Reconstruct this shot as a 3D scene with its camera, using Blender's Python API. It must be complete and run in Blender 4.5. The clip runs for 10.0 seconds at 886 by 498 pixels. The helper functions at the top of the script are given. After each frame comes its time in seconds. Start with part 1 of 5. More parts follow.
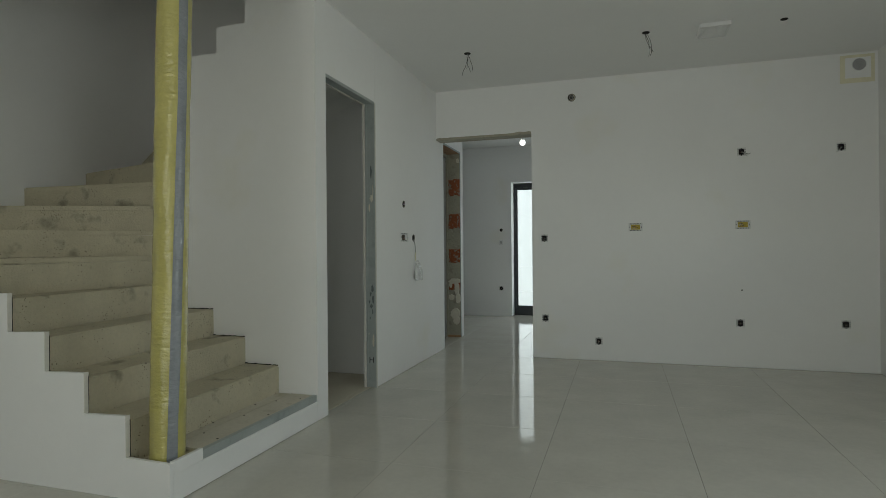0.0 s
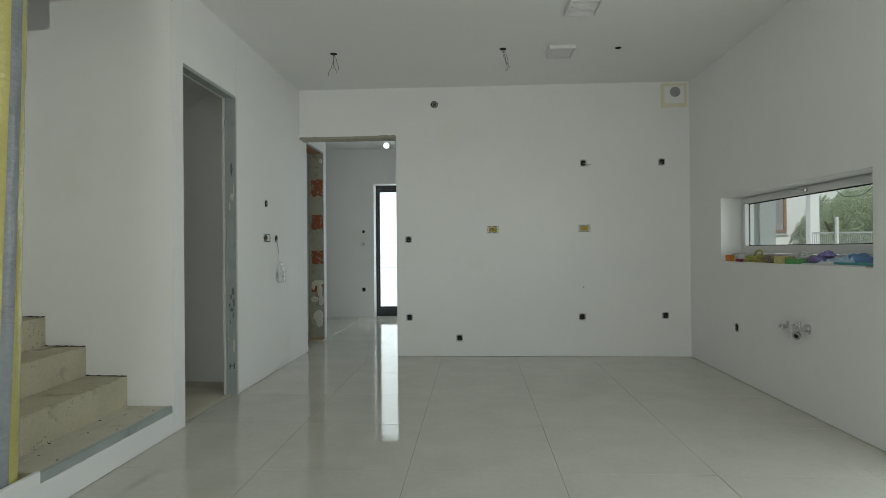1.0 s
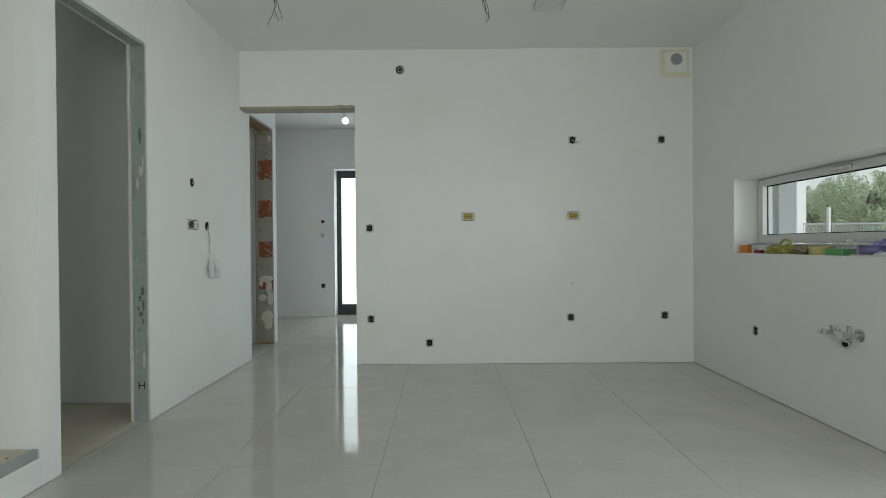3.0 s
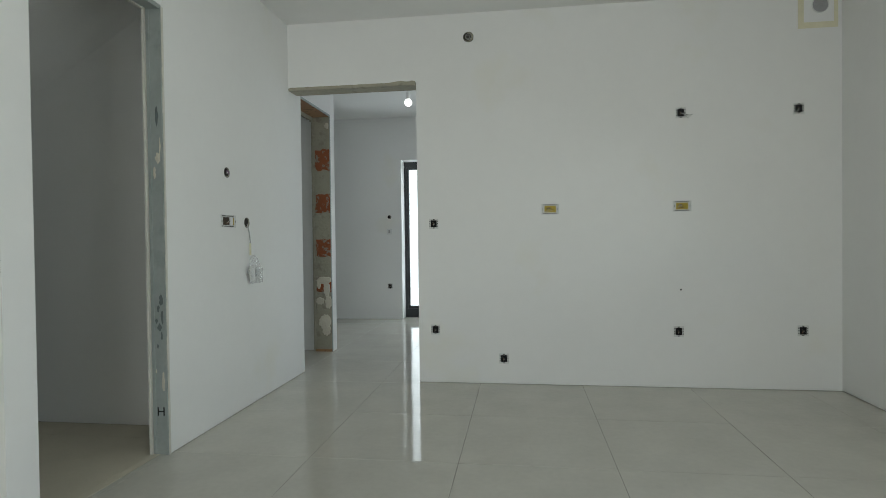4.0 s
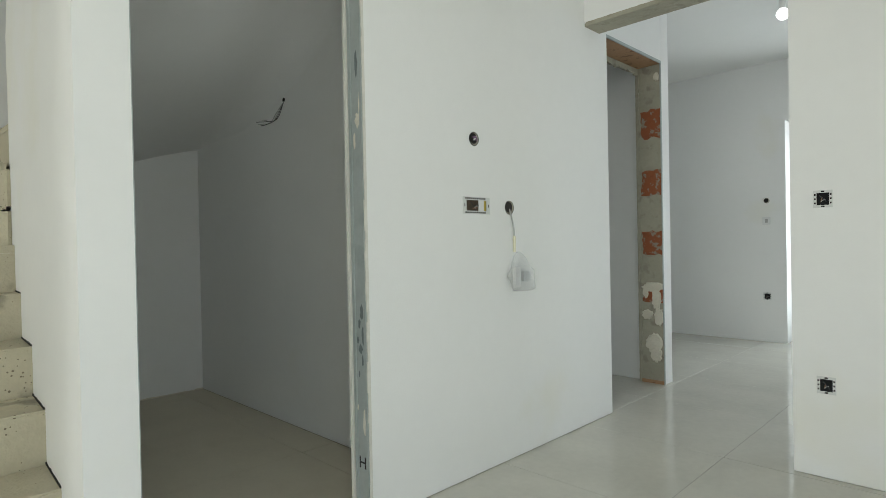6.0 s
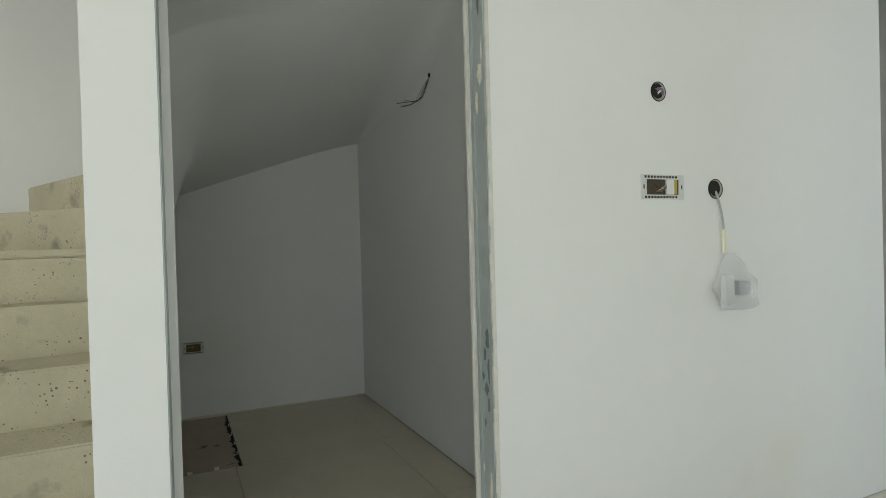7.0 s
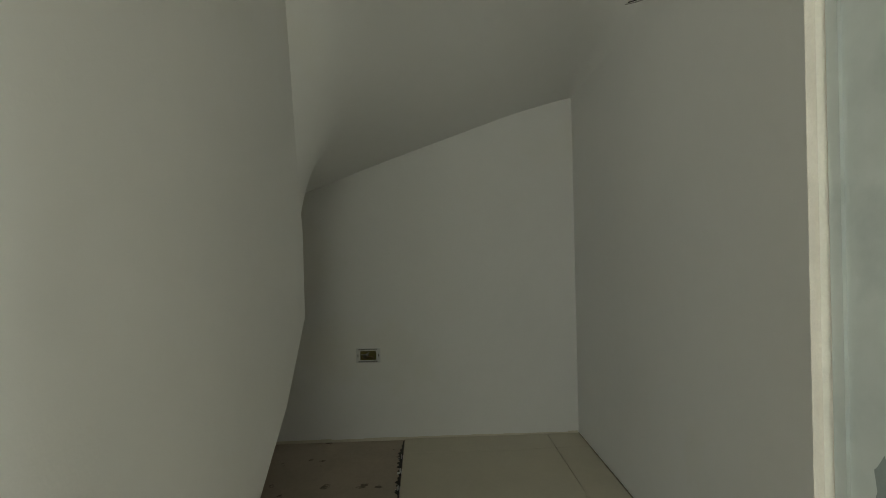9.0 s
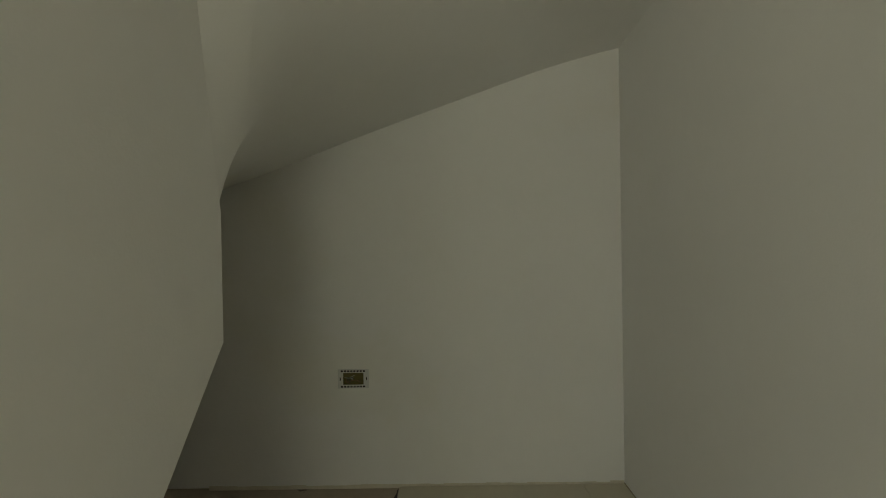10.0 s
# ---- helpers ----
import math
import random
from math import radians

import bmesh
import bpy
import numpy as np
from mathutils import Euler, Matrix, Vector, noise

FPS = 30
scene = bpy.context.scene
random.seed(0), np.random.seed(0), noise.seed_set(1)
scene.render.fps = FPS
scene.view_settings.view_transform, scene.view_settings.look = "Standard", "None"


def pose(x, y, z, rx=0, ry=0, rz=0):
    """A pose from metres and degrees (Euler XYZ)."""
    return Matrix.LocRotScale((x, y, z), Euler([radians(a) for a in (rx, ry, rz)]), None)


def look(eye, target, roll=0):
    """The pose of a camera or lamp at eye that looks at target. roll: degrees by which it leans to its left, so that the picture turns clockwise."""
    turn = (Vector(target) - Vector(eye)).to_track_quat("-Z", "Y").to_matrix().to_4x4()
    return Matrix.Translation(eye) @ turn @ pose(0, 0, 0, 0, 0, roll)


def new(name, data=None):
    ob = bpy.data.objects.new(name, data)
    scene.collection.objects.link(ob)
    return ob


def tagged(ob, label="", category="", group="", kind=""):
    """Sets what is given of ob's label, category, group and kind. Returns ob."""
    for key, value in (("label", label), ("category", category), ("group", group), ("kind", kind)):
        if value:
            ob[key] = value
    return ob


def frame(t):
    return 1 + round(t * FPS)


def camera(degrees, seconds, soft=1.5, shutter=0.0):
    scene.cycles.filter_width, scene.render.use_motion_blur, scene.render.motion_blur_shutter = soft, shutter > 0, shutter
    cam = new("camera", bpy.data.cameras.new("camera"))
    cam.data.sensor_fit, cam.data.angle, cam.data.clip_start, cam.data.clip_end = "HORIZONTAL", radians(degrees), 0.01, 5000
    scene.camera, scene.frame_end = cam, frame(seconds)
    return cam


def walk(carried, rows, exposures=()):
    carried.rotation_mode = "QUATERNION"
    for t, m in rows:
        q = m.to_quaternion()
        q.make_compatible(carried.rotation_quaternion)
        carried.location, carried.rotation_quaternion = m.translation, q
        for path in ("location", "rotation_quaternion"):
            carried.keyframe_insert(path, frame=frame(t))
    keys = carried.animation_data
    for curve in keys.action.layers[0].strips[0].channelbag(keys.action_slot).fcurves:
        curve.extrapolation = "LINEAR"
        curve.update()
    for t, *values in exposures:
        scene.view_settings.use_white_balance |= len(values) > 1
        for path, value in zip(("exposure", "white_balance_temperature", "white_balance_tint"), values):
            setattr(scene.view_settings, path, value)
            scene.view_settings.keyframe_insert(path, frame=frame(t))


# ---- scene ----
cam = camera(75.9, 10.0, soft=0.7)
PATH = [
    (0, (0.125, -0.262, 1.032), (-0.474, 1.646, 1.033), -0.5),
    (0.5, (0.102, -0.319, 1.034), (-0.182, 1.66, 1.036), -0.52),
    (1, (0.075, -0.338, 1.024), (-0.037, 1.659, 1.028), -0.48),
    (1.5, (0.078, -0.315, 1.021), (0.031, 1.685, 1.02), -0.45),
    (2, (0.068, -0.137, 0.99), (0.082, 1.863, 0.983), -0.45),
    (3.5, (0.045, 0.787, 0.998), (-0.002, 2.787, 0.975), -0.5),
    (4, (0.046, 1.146, 1.011), (-0.226, 3.127, 0.98), -0.7),
    (4.5, (0.038, 1.467, 0.987), (-0.551, 3.378, 0.96), -0.85),
    (5, (0.065, 1.817, 0.973), (-0.807, 3.617, 0.947), -1.0),
    (5.2, (0.066, 1.943, 0.975), (-0.938, 3.673, 0.951), -1.05),
    (6.3, (-0.125, 2.602, 0.982), (-1.66, 3.885, 0.958), -1.2),
    (6.5, (-0.193, 2.709, 0.985), (-1.81, 3.886, 0.957), -1.3),
    (7, (-0.391, 2.93, 0.991), (-2.2, 3.783, 0.968), -1.6),
    (7.5, (-0.596, 3.07, 0.985), (-2.509, 3.653, 0.977), -1.4),
    (8, (-0.78, 3.175, 0.976), (-2.752, 3.512, 0.968), -1.3),
    (8.5, (-0.946, 3.269, 0.945), (-2.94, 3.43, 0.944), -1.4),
    (9, (-1.235, 3.297, 0.941), (-3.234, 3.363, 0.93), -1.4),
    (9.5, (-1.514, 3.329, 0.932), (-3.514, 3.357, 0.92), -1.2),
    (10, (-1.859, 3.366, 0.917), (-3.859, 3.361, 0.905), -0.9),
]
EXPOSURES = [
    (0.0, -1.33, 6430, 4), (0.5, -1.14, 6380, 4), (1.0, -0.89, 6320, 4), (2.0, -0.62, 6230, 5), (3.5, -0.63, 6210, 6), (4.0, -0.65, 6230, 6),
    (5.0, -0.33, 6290, 6), (6.5, 0.0, 6440, 6), (7.0, -0.08, 6480, 6), (8.0, -0.31, 6720, 4), (8.5, -0.21, 6930, 4), (9.0, 0.22, 7250, 4), (10.0, 0.30, 8150, 3),
]
walk(cam, [(t, look(e, a, r)) for t, e, a, r in PATH], EXPOSURES)

# ---- world, sun, daylight ----
W = bpy.data.worlds.new("sky")
scene.world = W
W.use_nodes = True
sky = W.node_tree.nodes.new("ShaderNodeTexSky")
sky.sky_type = "NISHITA"
sky.sun_disc = False
sky.sun_elevation = radians(50)
sky.sun_rotation = radians(200)
W.node_tree.links.new(sky.outputs[0], W.node_tree.nodes["Background"].inputs[0])
W.node_tree.nodes["Background"].inputs[1].default_value = 0.15

sun = bpy.data.lights.new("sun", "SUN")
sun.energy, sun.angle, sun.color = 5.0, radians(0.5), (1.0, 0.95, 0.88)
sun_ob = new("sun", sun)
sun_ob.matrix_world = look((0, 0, 20), (0.342 * 16.8, 0.94 * 16.8, 0), 0)


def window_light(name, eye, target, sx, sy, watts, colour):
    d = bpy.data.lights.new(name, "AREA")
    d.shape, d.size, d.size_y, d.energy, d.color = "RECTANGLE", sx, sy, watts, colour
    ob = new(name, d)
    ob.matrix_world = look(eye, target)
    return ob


# lamps for daylight behind the walk, outside the kitchen window and in the hall
# garden and terrace openings are unseen; these two lamps are added to light the room
window_light("assumed_daylight_garden", (0.2, -3.36, 1.25), (0.2, 0, 1.25), 3.0, 2.3, 87, (0.985, 0.97, 0.925))
window_light("added_daylight_terrace", (2.2, 1.45, 1.2), (0, 1.45, 1.2), 1.7, 2.2, 27, (0.97, 1.0, 0.985))
# added lamp, out of sight beyond the kitchen window, to brighten the closet
window_light("added_daylight_kitchen", (4.5, 3.3, 1.25), (-2.0, 3.3, 1.15), 1.6, 1.3, 75, (0.93, 1.0, 0.96))
window_light("daylight_hall_door", (-0.94, 8.68, 1.06), (-0.94, 5, 1.06), 0.96, 1.98, 13, (0.93, 0.955, 1.0))
# added lamp in an unseen opening, to brighten the hall
window_light("added_daylight_hall_window", (2.2, 7.0, 1.5), (0, 7.0, 1.5), 1.2, 1.2, 13.5, (0.88, 0.94, 1.0))

# ---- materials ----


def mat(name, colour, rough=0.6, metal=0.0, var=0.06, scale=6.0, bump=0.0, bscale=60.0, spec=0.5, random_var=0.0, coat=0.0):
    """Principled surface with mottling at two scales, fine relief and a small change from piece to piece."""
    m = bpy.data.materials.new(name)
    m.use_nodes = True
    nt = m.node_tree
    N, K = nt.nodes, nt.links
    b = N["Principled BSDF"]
    b.inputs["Roughness"].default_value = rough
    b.inputs["Metallic"].default_value = metal
    b.inputs["Specular IOR Level"].default_value = spec
    b.inputs["Coat Weight"].default_value = coat
    tc = N.new("ShaderNodeNewGeometry")
    n1 = N.new("ShaderNodeTexNoise"); n1.inputs["Scale"].default_value = scale; n1.inputs["Detail"].default_value = 4
    n2 = N.new("ShaderNodeTexNoise"); n2.inputs["Scale"].default_value = scale * 9; n2.inputs["Detail"].default_value = 3
    for n in (n1, n2):
        K.new(tc.outputs["Position"], n.inputs["Vector"])
    add = N.new("ShaderNodeMath"); add.operation = "MULTIPLY_ADD"
    K.new(n2.outputs[0], add.inputs[0]); add.inputs[1].default_value = 0.5
    K.new(n1.outputs[0], add.inputs[2])
    val = add.outputs[0]
    if random_var:
        oi = N.new("ShaderNodeObjectInfo")
        a2 = N.new("ShaderNodeMath"); a2.operation = "MULTIPLY_ADD"
        K.new(oi.outputs["Random"], a2.inputs[0]); a2.inputs[1].default_value = random_var
        K.new(val, a2.inputs[2]); val = a2.outputs[0]
    r = N.new("ShaderNodeMapRange")
    r.inputs["From Min"].default_value, r.inputs["From Max"].default_value = 0.35, 1.15
    K.new(val, r.inputs["Value"])
    mix = N.new("ShaderNodeMix"); mix.data_type = "RGBA"
    K.new(r.outputs[0], mix.inputs["Factor"])
    mix.inputs["A"].default_value = (*[c * (1 - var) for c in colour], 1)
    mix.inputs["B"].default_value = (*[min(1, c * (1 + var)) for c in colour], 1)
    K.new(mix.outputs["Result"], b.inputs["Base Color"])
    if bump:
        n3 = N.new("ShaderNodeTexNoise"); n3.inputs["Scale"].default_value = bscale; n3.inputs["Detail"].default_value = 5
        K.new(tc.outputs["Position"], n3.inputs["Vector"])
        bp = N.new("ShaderNodeBump"); bp.inputs["Strength"].default_value = bump; bp.inputs["Distance"].default_value = 0.01
        K.new(n3.outputs[0], bp.inputs["Height"])
        K.new(bp.outputs[0], b.inputs["Normal"])
    return m


def patched(name, base, patch, cover, scale, rough=0.9, bump=0.4, bscale=40.0, hard=0.04, var=0.14):
    """A rough surface with patches of a second colour, such as stains, pits or mortar smears."""
    m = mat(name, base, rough, var=var, scale=5 if var > 0.05 else 2.2, bump=bump, bscale=bscale)
    nt = m.node_tree
    N, K = nt.nodes, nt.links
    b = N["Principled BSDF"]
    src = b.inputs["Base Color"].links[0].from_socket
    geo = N.new("ShaderNodeNewGeometry")
    n = N.new("ShaderNodeTexNoise"); n.inputs["Scale"].default_value = scale; n.inputs["Detail"].default_value = 6
    K.new(geo.outputs["Position"], n.inputs["Vector"])
    r = N.new("ShaderNodeMapRange")
    r.inputs["From Min"].default_value, r.inputs["From Max"].default_value = cover, cover + hard
    K.new(n.outputs[0], r.inputs["Value"])
    mx = N.new("ShaderNodeMix"); mx.data_type = "RGBA"
    K.new(r.outputs[0], mx.inputs["Factor"]); K.new(src, mx.inputs["A"])
    mx.inputs["B"].default_value = (*patch, 1)
    K.new(mx.outputs["Result"], b.inputs["Base Color"])
    return m


def pitted_concrete(name, base):
    """Pale cast concrete: cloudy, with small dark blow holes and brown stains."""
    m = patched(name, base, (0.30, 0.27, 0.20), 0.61, 7.0, bump=0.45, bscale=90, hard=0.12)
    nt = m.node_tree
    N, K = nt.nodes, nt.links
    b = N["Principled BSDF"]
    src = b.inputs["Base Color"].links[0].from_socket
    geo = N.new("ShaderNodeNewGeometry")
    v = N.new("ShaderNodeTexVoronoi"); v.inputs["Scale"].default_value = 64
    K.new(geo.outputs["Position"], v.inputs["Vector"])
    big = N.new("ShaderNodeTexNoise"); big.inputs["Scale"].default_value = 9
    K.new(geo.outputs["Position"], big.inputs["Vector"])
    g = N.new("ShaderNodeMapRange")
    g.inputs["From Min"].default_value, g.inputs["From Max"].default_value = 0.40, 0.72
    g.inputs["To Min"].default_value, g.inputs["To Max"].default_value = 0.0, 0.27
    K.new(big.outputs[0], g.inputs["Value"])
    c = N.new("ShaderNodeMath"); c.operation = "LESS_THAN"
    K.new(v.outputs["Distance"], c.inputs[0]); K.new(g.outputs[0], c.inputs[1])
    mx = N.new("ShaderNodeMix"); mx.data_type = "RGBA"
    K.new(c.outputs[0], mx.inputs["Factor"]); K.new(src, mx.inputs["A"])
    mx.inputs["B"].default_value = (0.20, 0.17, 0.12, 1)
    K.new(mx.outputs["Result"], b.inputs["Base Color"])
    return m


def glass(name):
    """Thin window glass: clear, with a mirror sheen that grows towards grazing."""
    m = bpy.data.materials.new(name)
    m.use_nodes = True
    nt = m.node_tree
    nt.nodes.remove(nt.nodes["Principled BSDF"])
    tr = nt.nodes.new("ShaderNodeBsdfTransparent")
    tr.inputs[0].default_value = (0.95, 0.97, 0.96, 1)
    gl = nt.nodes.new("ShaderNodeBsdfGlossy")
    gl.inputs["Roughness"].default_value = 0.0
    lw = nt.nodes.new("ShaderNodeLayerWeight")
    pw = nt.nodes.new("ShaderNodeMath")
    pw.operation = "POWER"
    pw.inputs[1].default_value = 4.0
    nt.links.new(lw.outputs["Facing"], pw.inputs[0])
    fr = nt.nodes.new("ShaderNodeMath")
    fr.operation = "MULTIPLY_ADD"
    fr.inputs[1].default_value, fr.inputs[2].default_value = 0.45, 0.03
    nt.links.new(pw.outputs[0], fr.inputs[0])
    mx = nt.nodes.new("ShaderNodeMixShader")
    nt.links.new(fr.outputs[0], mx.inputs[0])
    nt.links.new(tr.outputs[0], mx.inputs[1])
    nt.links.new(gl.outputs[0], mx.inputs[2])
    nt.links.new(mx.outputs[0], nt.nodes["Material Output"].inputs[0])
    return m


def emission(name, colour, strength):
    m = bpy.data.materials.new(name)
    m.use_nodes = True
    b = m.node_tree.nodes["Principled BSDF"]
    b.inputs["Emission Color"].default_value = (*colour, 1)
    b.inputs["Emission Strength"].default_value = strength
    return m


M_WALL = patched("wall_paint", (0.89, 0.89, 0.875), (0.85, 0.835, 0.74), 0.60, 1.3, rough=0.75, bump=0.05, bscale=180, hard=0.22, var=0.02)
M_CEIL = mat("ceiling_paint", (0.89, 0.89, 0.875), 0.8, var=0.02, scale=1.5, bump=0.04, bscale=160)
M_TILE = mat("polished_tile", (0.60, 0.585, 0.52), 0.045, var=0.095, scale=3.6, spec=0.32, random_var=0.10, bump=0.06, bscale=12)
# dusty tile, coloured paler and warmer to bounce light into the closet
M_TILED = patched("dusty_tile", (0.66, 0.61, 0.49), (0.57, 0.52, 0.40), 0.58, 2.2, rough=0.55, bump=0.04, hard=0.3, var=0.06)
M_SCREED = patched("screed", (0.47, 0.40, 0.32), (0.17, 0.14, 0.11), 0.655, 13, hard=0.05)
M_CONC = pitted_concrete("cast_concrete", (0.54, 0.495, 0.365))
M_CONC2 = patched("mortar", (0.40, 0.38, 0.30), (0.31, 0.29, 0.23), 0.55, 16, bump=0.6, hard=0.12)
M_BRICK = patched("brick", (0.31, 0.098, 0.04), (0.33, 0.29, 0.23), 0.56, 34, bump=0.9, hard=0.07)
M_FOAM = mat("gypsum_blob", (0.70, 0.67, 0.57), 0.9, var=0.08, scale=12, bump=0.6, bscale=70)
M_WOODH = patched("raw_wood", (0.40, 0.24, 0.13), (0.26, 0.15, 0.08), 0.55, 18, bump=0.3)
M_ZINC = patched("galvanised_steel", (0.42, 0.46, 0.45), (0.27, 0.31, 0.31), 0.56, 9, rough=0.42, bump=0.05, hard=0.25)
M_ZINC.node_tree.nodes["Principled BSDF"].inputs["Metallic"].default_value = 0.25
M_BOARD = mat("board_edge", (0.72, 0.70, 0.64), 0.9, var=0.1, scale=30, bump=0.3)
M_FOIL = mat("yellow_foil", (0.52, 0.47, 0.14), 0.30, var=0.14, scale=7, bump=0.6, bscale=30, coat=1.0)


def stretch_bump(m, sx, sz):
    """Draw the fine relief out sideways, as in tightly wound film."""
    nt = m.node_tree
    bump = next(n for n in nt.nodes if n.bl_idname == "ShaderNodeBump")
    tex = bump.inputs["Height"].links[0].from_node
    src = tex.inputs["Vector"].links[0].from_socket
    mp = nt.nodes.new("ShaderNodeMapping")
    mp.inputs["Scale"].default_value = (sx, sx, sz)
    mp.inputs["Rotation"].default_value = (0.25, 0.1, 0)
    nt.links.new(src, mp.inputs["Vector"])
    nt.links.new(mp.outputs[0], tex.inputs["Vector"])


def vary_rough(m, low, high, scale):
    """Smears that change the gloss."""
    nt = m.node_tree
    geo = nt.nodes.new("ShaderNodeNewGeometry")
    n = nt.nodes.new("ShaderNodeTexNoise")
    n.inputs["Scale"].default_value, n.inputs["Detail"].default_value = scale, 5
    nt.links.new(geo.outputs["Position"], n.inputs["Vector"])
    r = nt.nodes.new("ShaderNodeMapRange")
    r.inputs["From Min"].default_value, r.inputs["From Max"].default_value = 0.35, 0.7
    r.inputs["To Min"].default_value, r.inputs["To Max"].default_value = low, high
    nt.links.new(n.outputs[0], r.inputs["Value"])
    nt.links.new(r.outputs[0], nt.nodes["Principled BSDF"].inputs["Roughness"])


stretch_bump(M_FOIL, 0.9, 1.7)
foil_nodes = M_FOIL.node_tree
foil_bsdf = foil_nodes.nodes["Principled BSDF"]
foil_bsdf.inputs["Coat Roughness"].default_value = 0.07
foil_nodes.links.new(foil_bsdf.inputs["Normal"].links[0].from_socket, foil_bsdf.inputs["Coat Normal"])
vary_rough(M_TILE, 0.028, 0.085, 1.7)
M_TAPE = mat("grey_tape", (0.27, 0.29, 0.31), 0.25, var=0.22, scale=6, bump=0.6, bscale=30, coat=0.5)
stretch_bump(M_TAPE, 0.8, 2.2)
M_BLACK = mat("black_plastic", (0.010, 0.010, 0.011), 0.7, var=0.2, scale=30, spec=0.2)
M_MESH = mat("grey_mesh_plastic", (0.86, 0.86, 0.84), 0.7, var=0.15, scale=60)
M_DUST = patched("dusty_board", (0.62, 0.585, 0.49), (0.47, 0.43, 0.33), 0.60, 9, bump=0.25, hard=0.15)
# near-black paint for the shade in holes, slots and gaps; screw heads too
M_DARK = mat("dark_hole", (0.018, 0.016, 0.014), 0.95, var=0.3, scale=30)
M_PLATE = mat("white_plastic", (0.70, 0.71, 0.69), 0.45, var=0.04, scale=20)
M_YBOX = mat("yellow_box", (0.50, 0.38, 0.05), 0.6, var=0.3, scale=40)
M_WIREK = mat("black_cable", (0.03, 0.03, 0.03), 0.5)
M_WIREG = mat("grey_cable", (0.42, 0.42, 0.40), 0.5)
M_WIREB = mat("brown_cable", (0.22, 0.11, 0.05), 0.5)
M_VIOLET = mat("violet_conduit", (0.20, 0.12, 0.20), 0.5, var=0.2, scale=60)
M_STAIN = mat("yellow_primer", (0.80, 0.765, 0.58), 0.8, var=0.1, scale=9)
M_CHROME = mat("chrome", (0.62, 0.62, 0.62), 0.14, 1.0, var=0.03)
M_PVC = mat("white_pvc", (0.78, 0.78, 0.77), 0.32, var=0.02, scale=8)
M_ANTH = mat("anthracite_frame", (0.045, 0.05, 0.055), 0.4, var=0.08, scale=12)
M_GLASS = glass("clear_glass")
M_BAG = mat("thin_plastic_film", (0.80, 0.82, 0.82), 0.18, var=0.05, scale=30, bump=0.3, bscale=50)
M_BAG.node_tree.nodes["Principled BSDF"].inputs["Alpha"].default_value = 0.28
M_BULB = emission("lit_bulb", (1.0, 0.97, 0.92), 9.0)
M_MARK = mat("marker_ink", (0.02, 0.02, 0.02), 0.6)
M_ORANGE = mat("orange_card", (0.72, 0.25, 0.03), 0.55, var=0.08, scale=20)
M_WCARD = mat("white_card", (0.74, 0.74, 0.74), 0.6, var=0.06, scale=20)
M_CRIM = mat("crimson_card", (0.22, 0.03, 0.05), 0.5)
M_GLOVE = mat("yellow_glove", (0.40, 0.38, 0.08), 0.6, var=0.15, scale=40, bump=0.2)
M_PAPER = mat("brown_paper", (0.30, 0.25, 0.17), 0.8, var=0.15, scale=20, bump=0.2)
M_MTAPE = mat("masking_tape", (0.50, 0.45, 0.17), 0.6, var=0.06, scale=30)
M_GREEN = mat("green_card", (0.10, 0.33, 0.10), 0.5, var=0.1, scale=20)
M_PURPLE = mat("purple_cloth", (0.25, 0.22, 0.46), 0.85, var=0.15, scale=30, bump=0.4)
M_BLUE = mat("blue_cloth", (0.15, 0.27, 0.50), 0.85, var=0.2, scale=25, bump=0.4)
M_LBLUE = mat("pale_blue_film", (0.42, 0.56, 0.72), 0.5, var=0.15, scale=25, bump=0.3)
M_TEAL = mat("teal_board", (0.10, 0.38, 0.36), 0.5, var=0.08, scale=20)
M_HOUSE = mat("render_white", (0.82, 0.82, 0.80), 0.9, var=0.05, scale=2, bump=0.3, bscale=60)
M_HWOOD = mat("window_timber", (0.30, 0.18, 0.12), 0.6, var=0.15, scale=8)
M_LEAF = mat("leaves", (0.31, 0.38, 0.23), 0.45, var=0.35, scale=2.5)
M_BARK = mat("bark", (0.16, 0.12, 0.09), 0.9, var=0.3, scale=15, bump=0.8)
M_PALE_GROUND = mat("pale_bounce_ground", (0.44, 0.41, 0.35), 0.95, var=0.3, scale=1.5, bump=0.6)
M_GREYPOST = mat("grey_metal_fence", (0.45, 0.46, 0.47), 0.45, 0.3, var=0.06)
M_REVEAL_GREY = mat("grey_outer_reveal", (0.46, 0.46, 0.45), 0.9, var=0.08, scale=5, bump=0.3)
M_GYPSTEP = mat("white_stair_board", (0.89, 0.89, 0.87), 0.75, var=0.02, scale=3, bump=0.05, bscale=150)

# ---- mesh helpers ----


def bx(bm, x0, x1, y0, y1, z0, z1):
    v = [bm.verts.new((x, y, z)) for x in (x0, x1) for y in (y0, y1) for z in (z0, z1)]
    for f in ((0, 1, 3, 2), (4, 6, 7, 5), (0, 4, 5, 1), (2, 3, 7, 6), (0, 2, 6, 4), (1, 5, 7, 3)):
        bm.faces.new([v[i] for i in f])
    return v


def prism(bm, poly, z0, z1):
    """An upright prism over a plan polygon."""
    a = [bm.verts.new((x, y, z0)) for x, y in poly]
    b = [bm.verts.new((x, y, z1)) for x, y in poly]
    n = len(poly)
    bm.faces.new(a[::-1]); bm.faces.new(b)
    for i in range(n):
        bm.faces.new((a[i], a[(i + 1) % n], b[(i + 1) % n], b[i]))


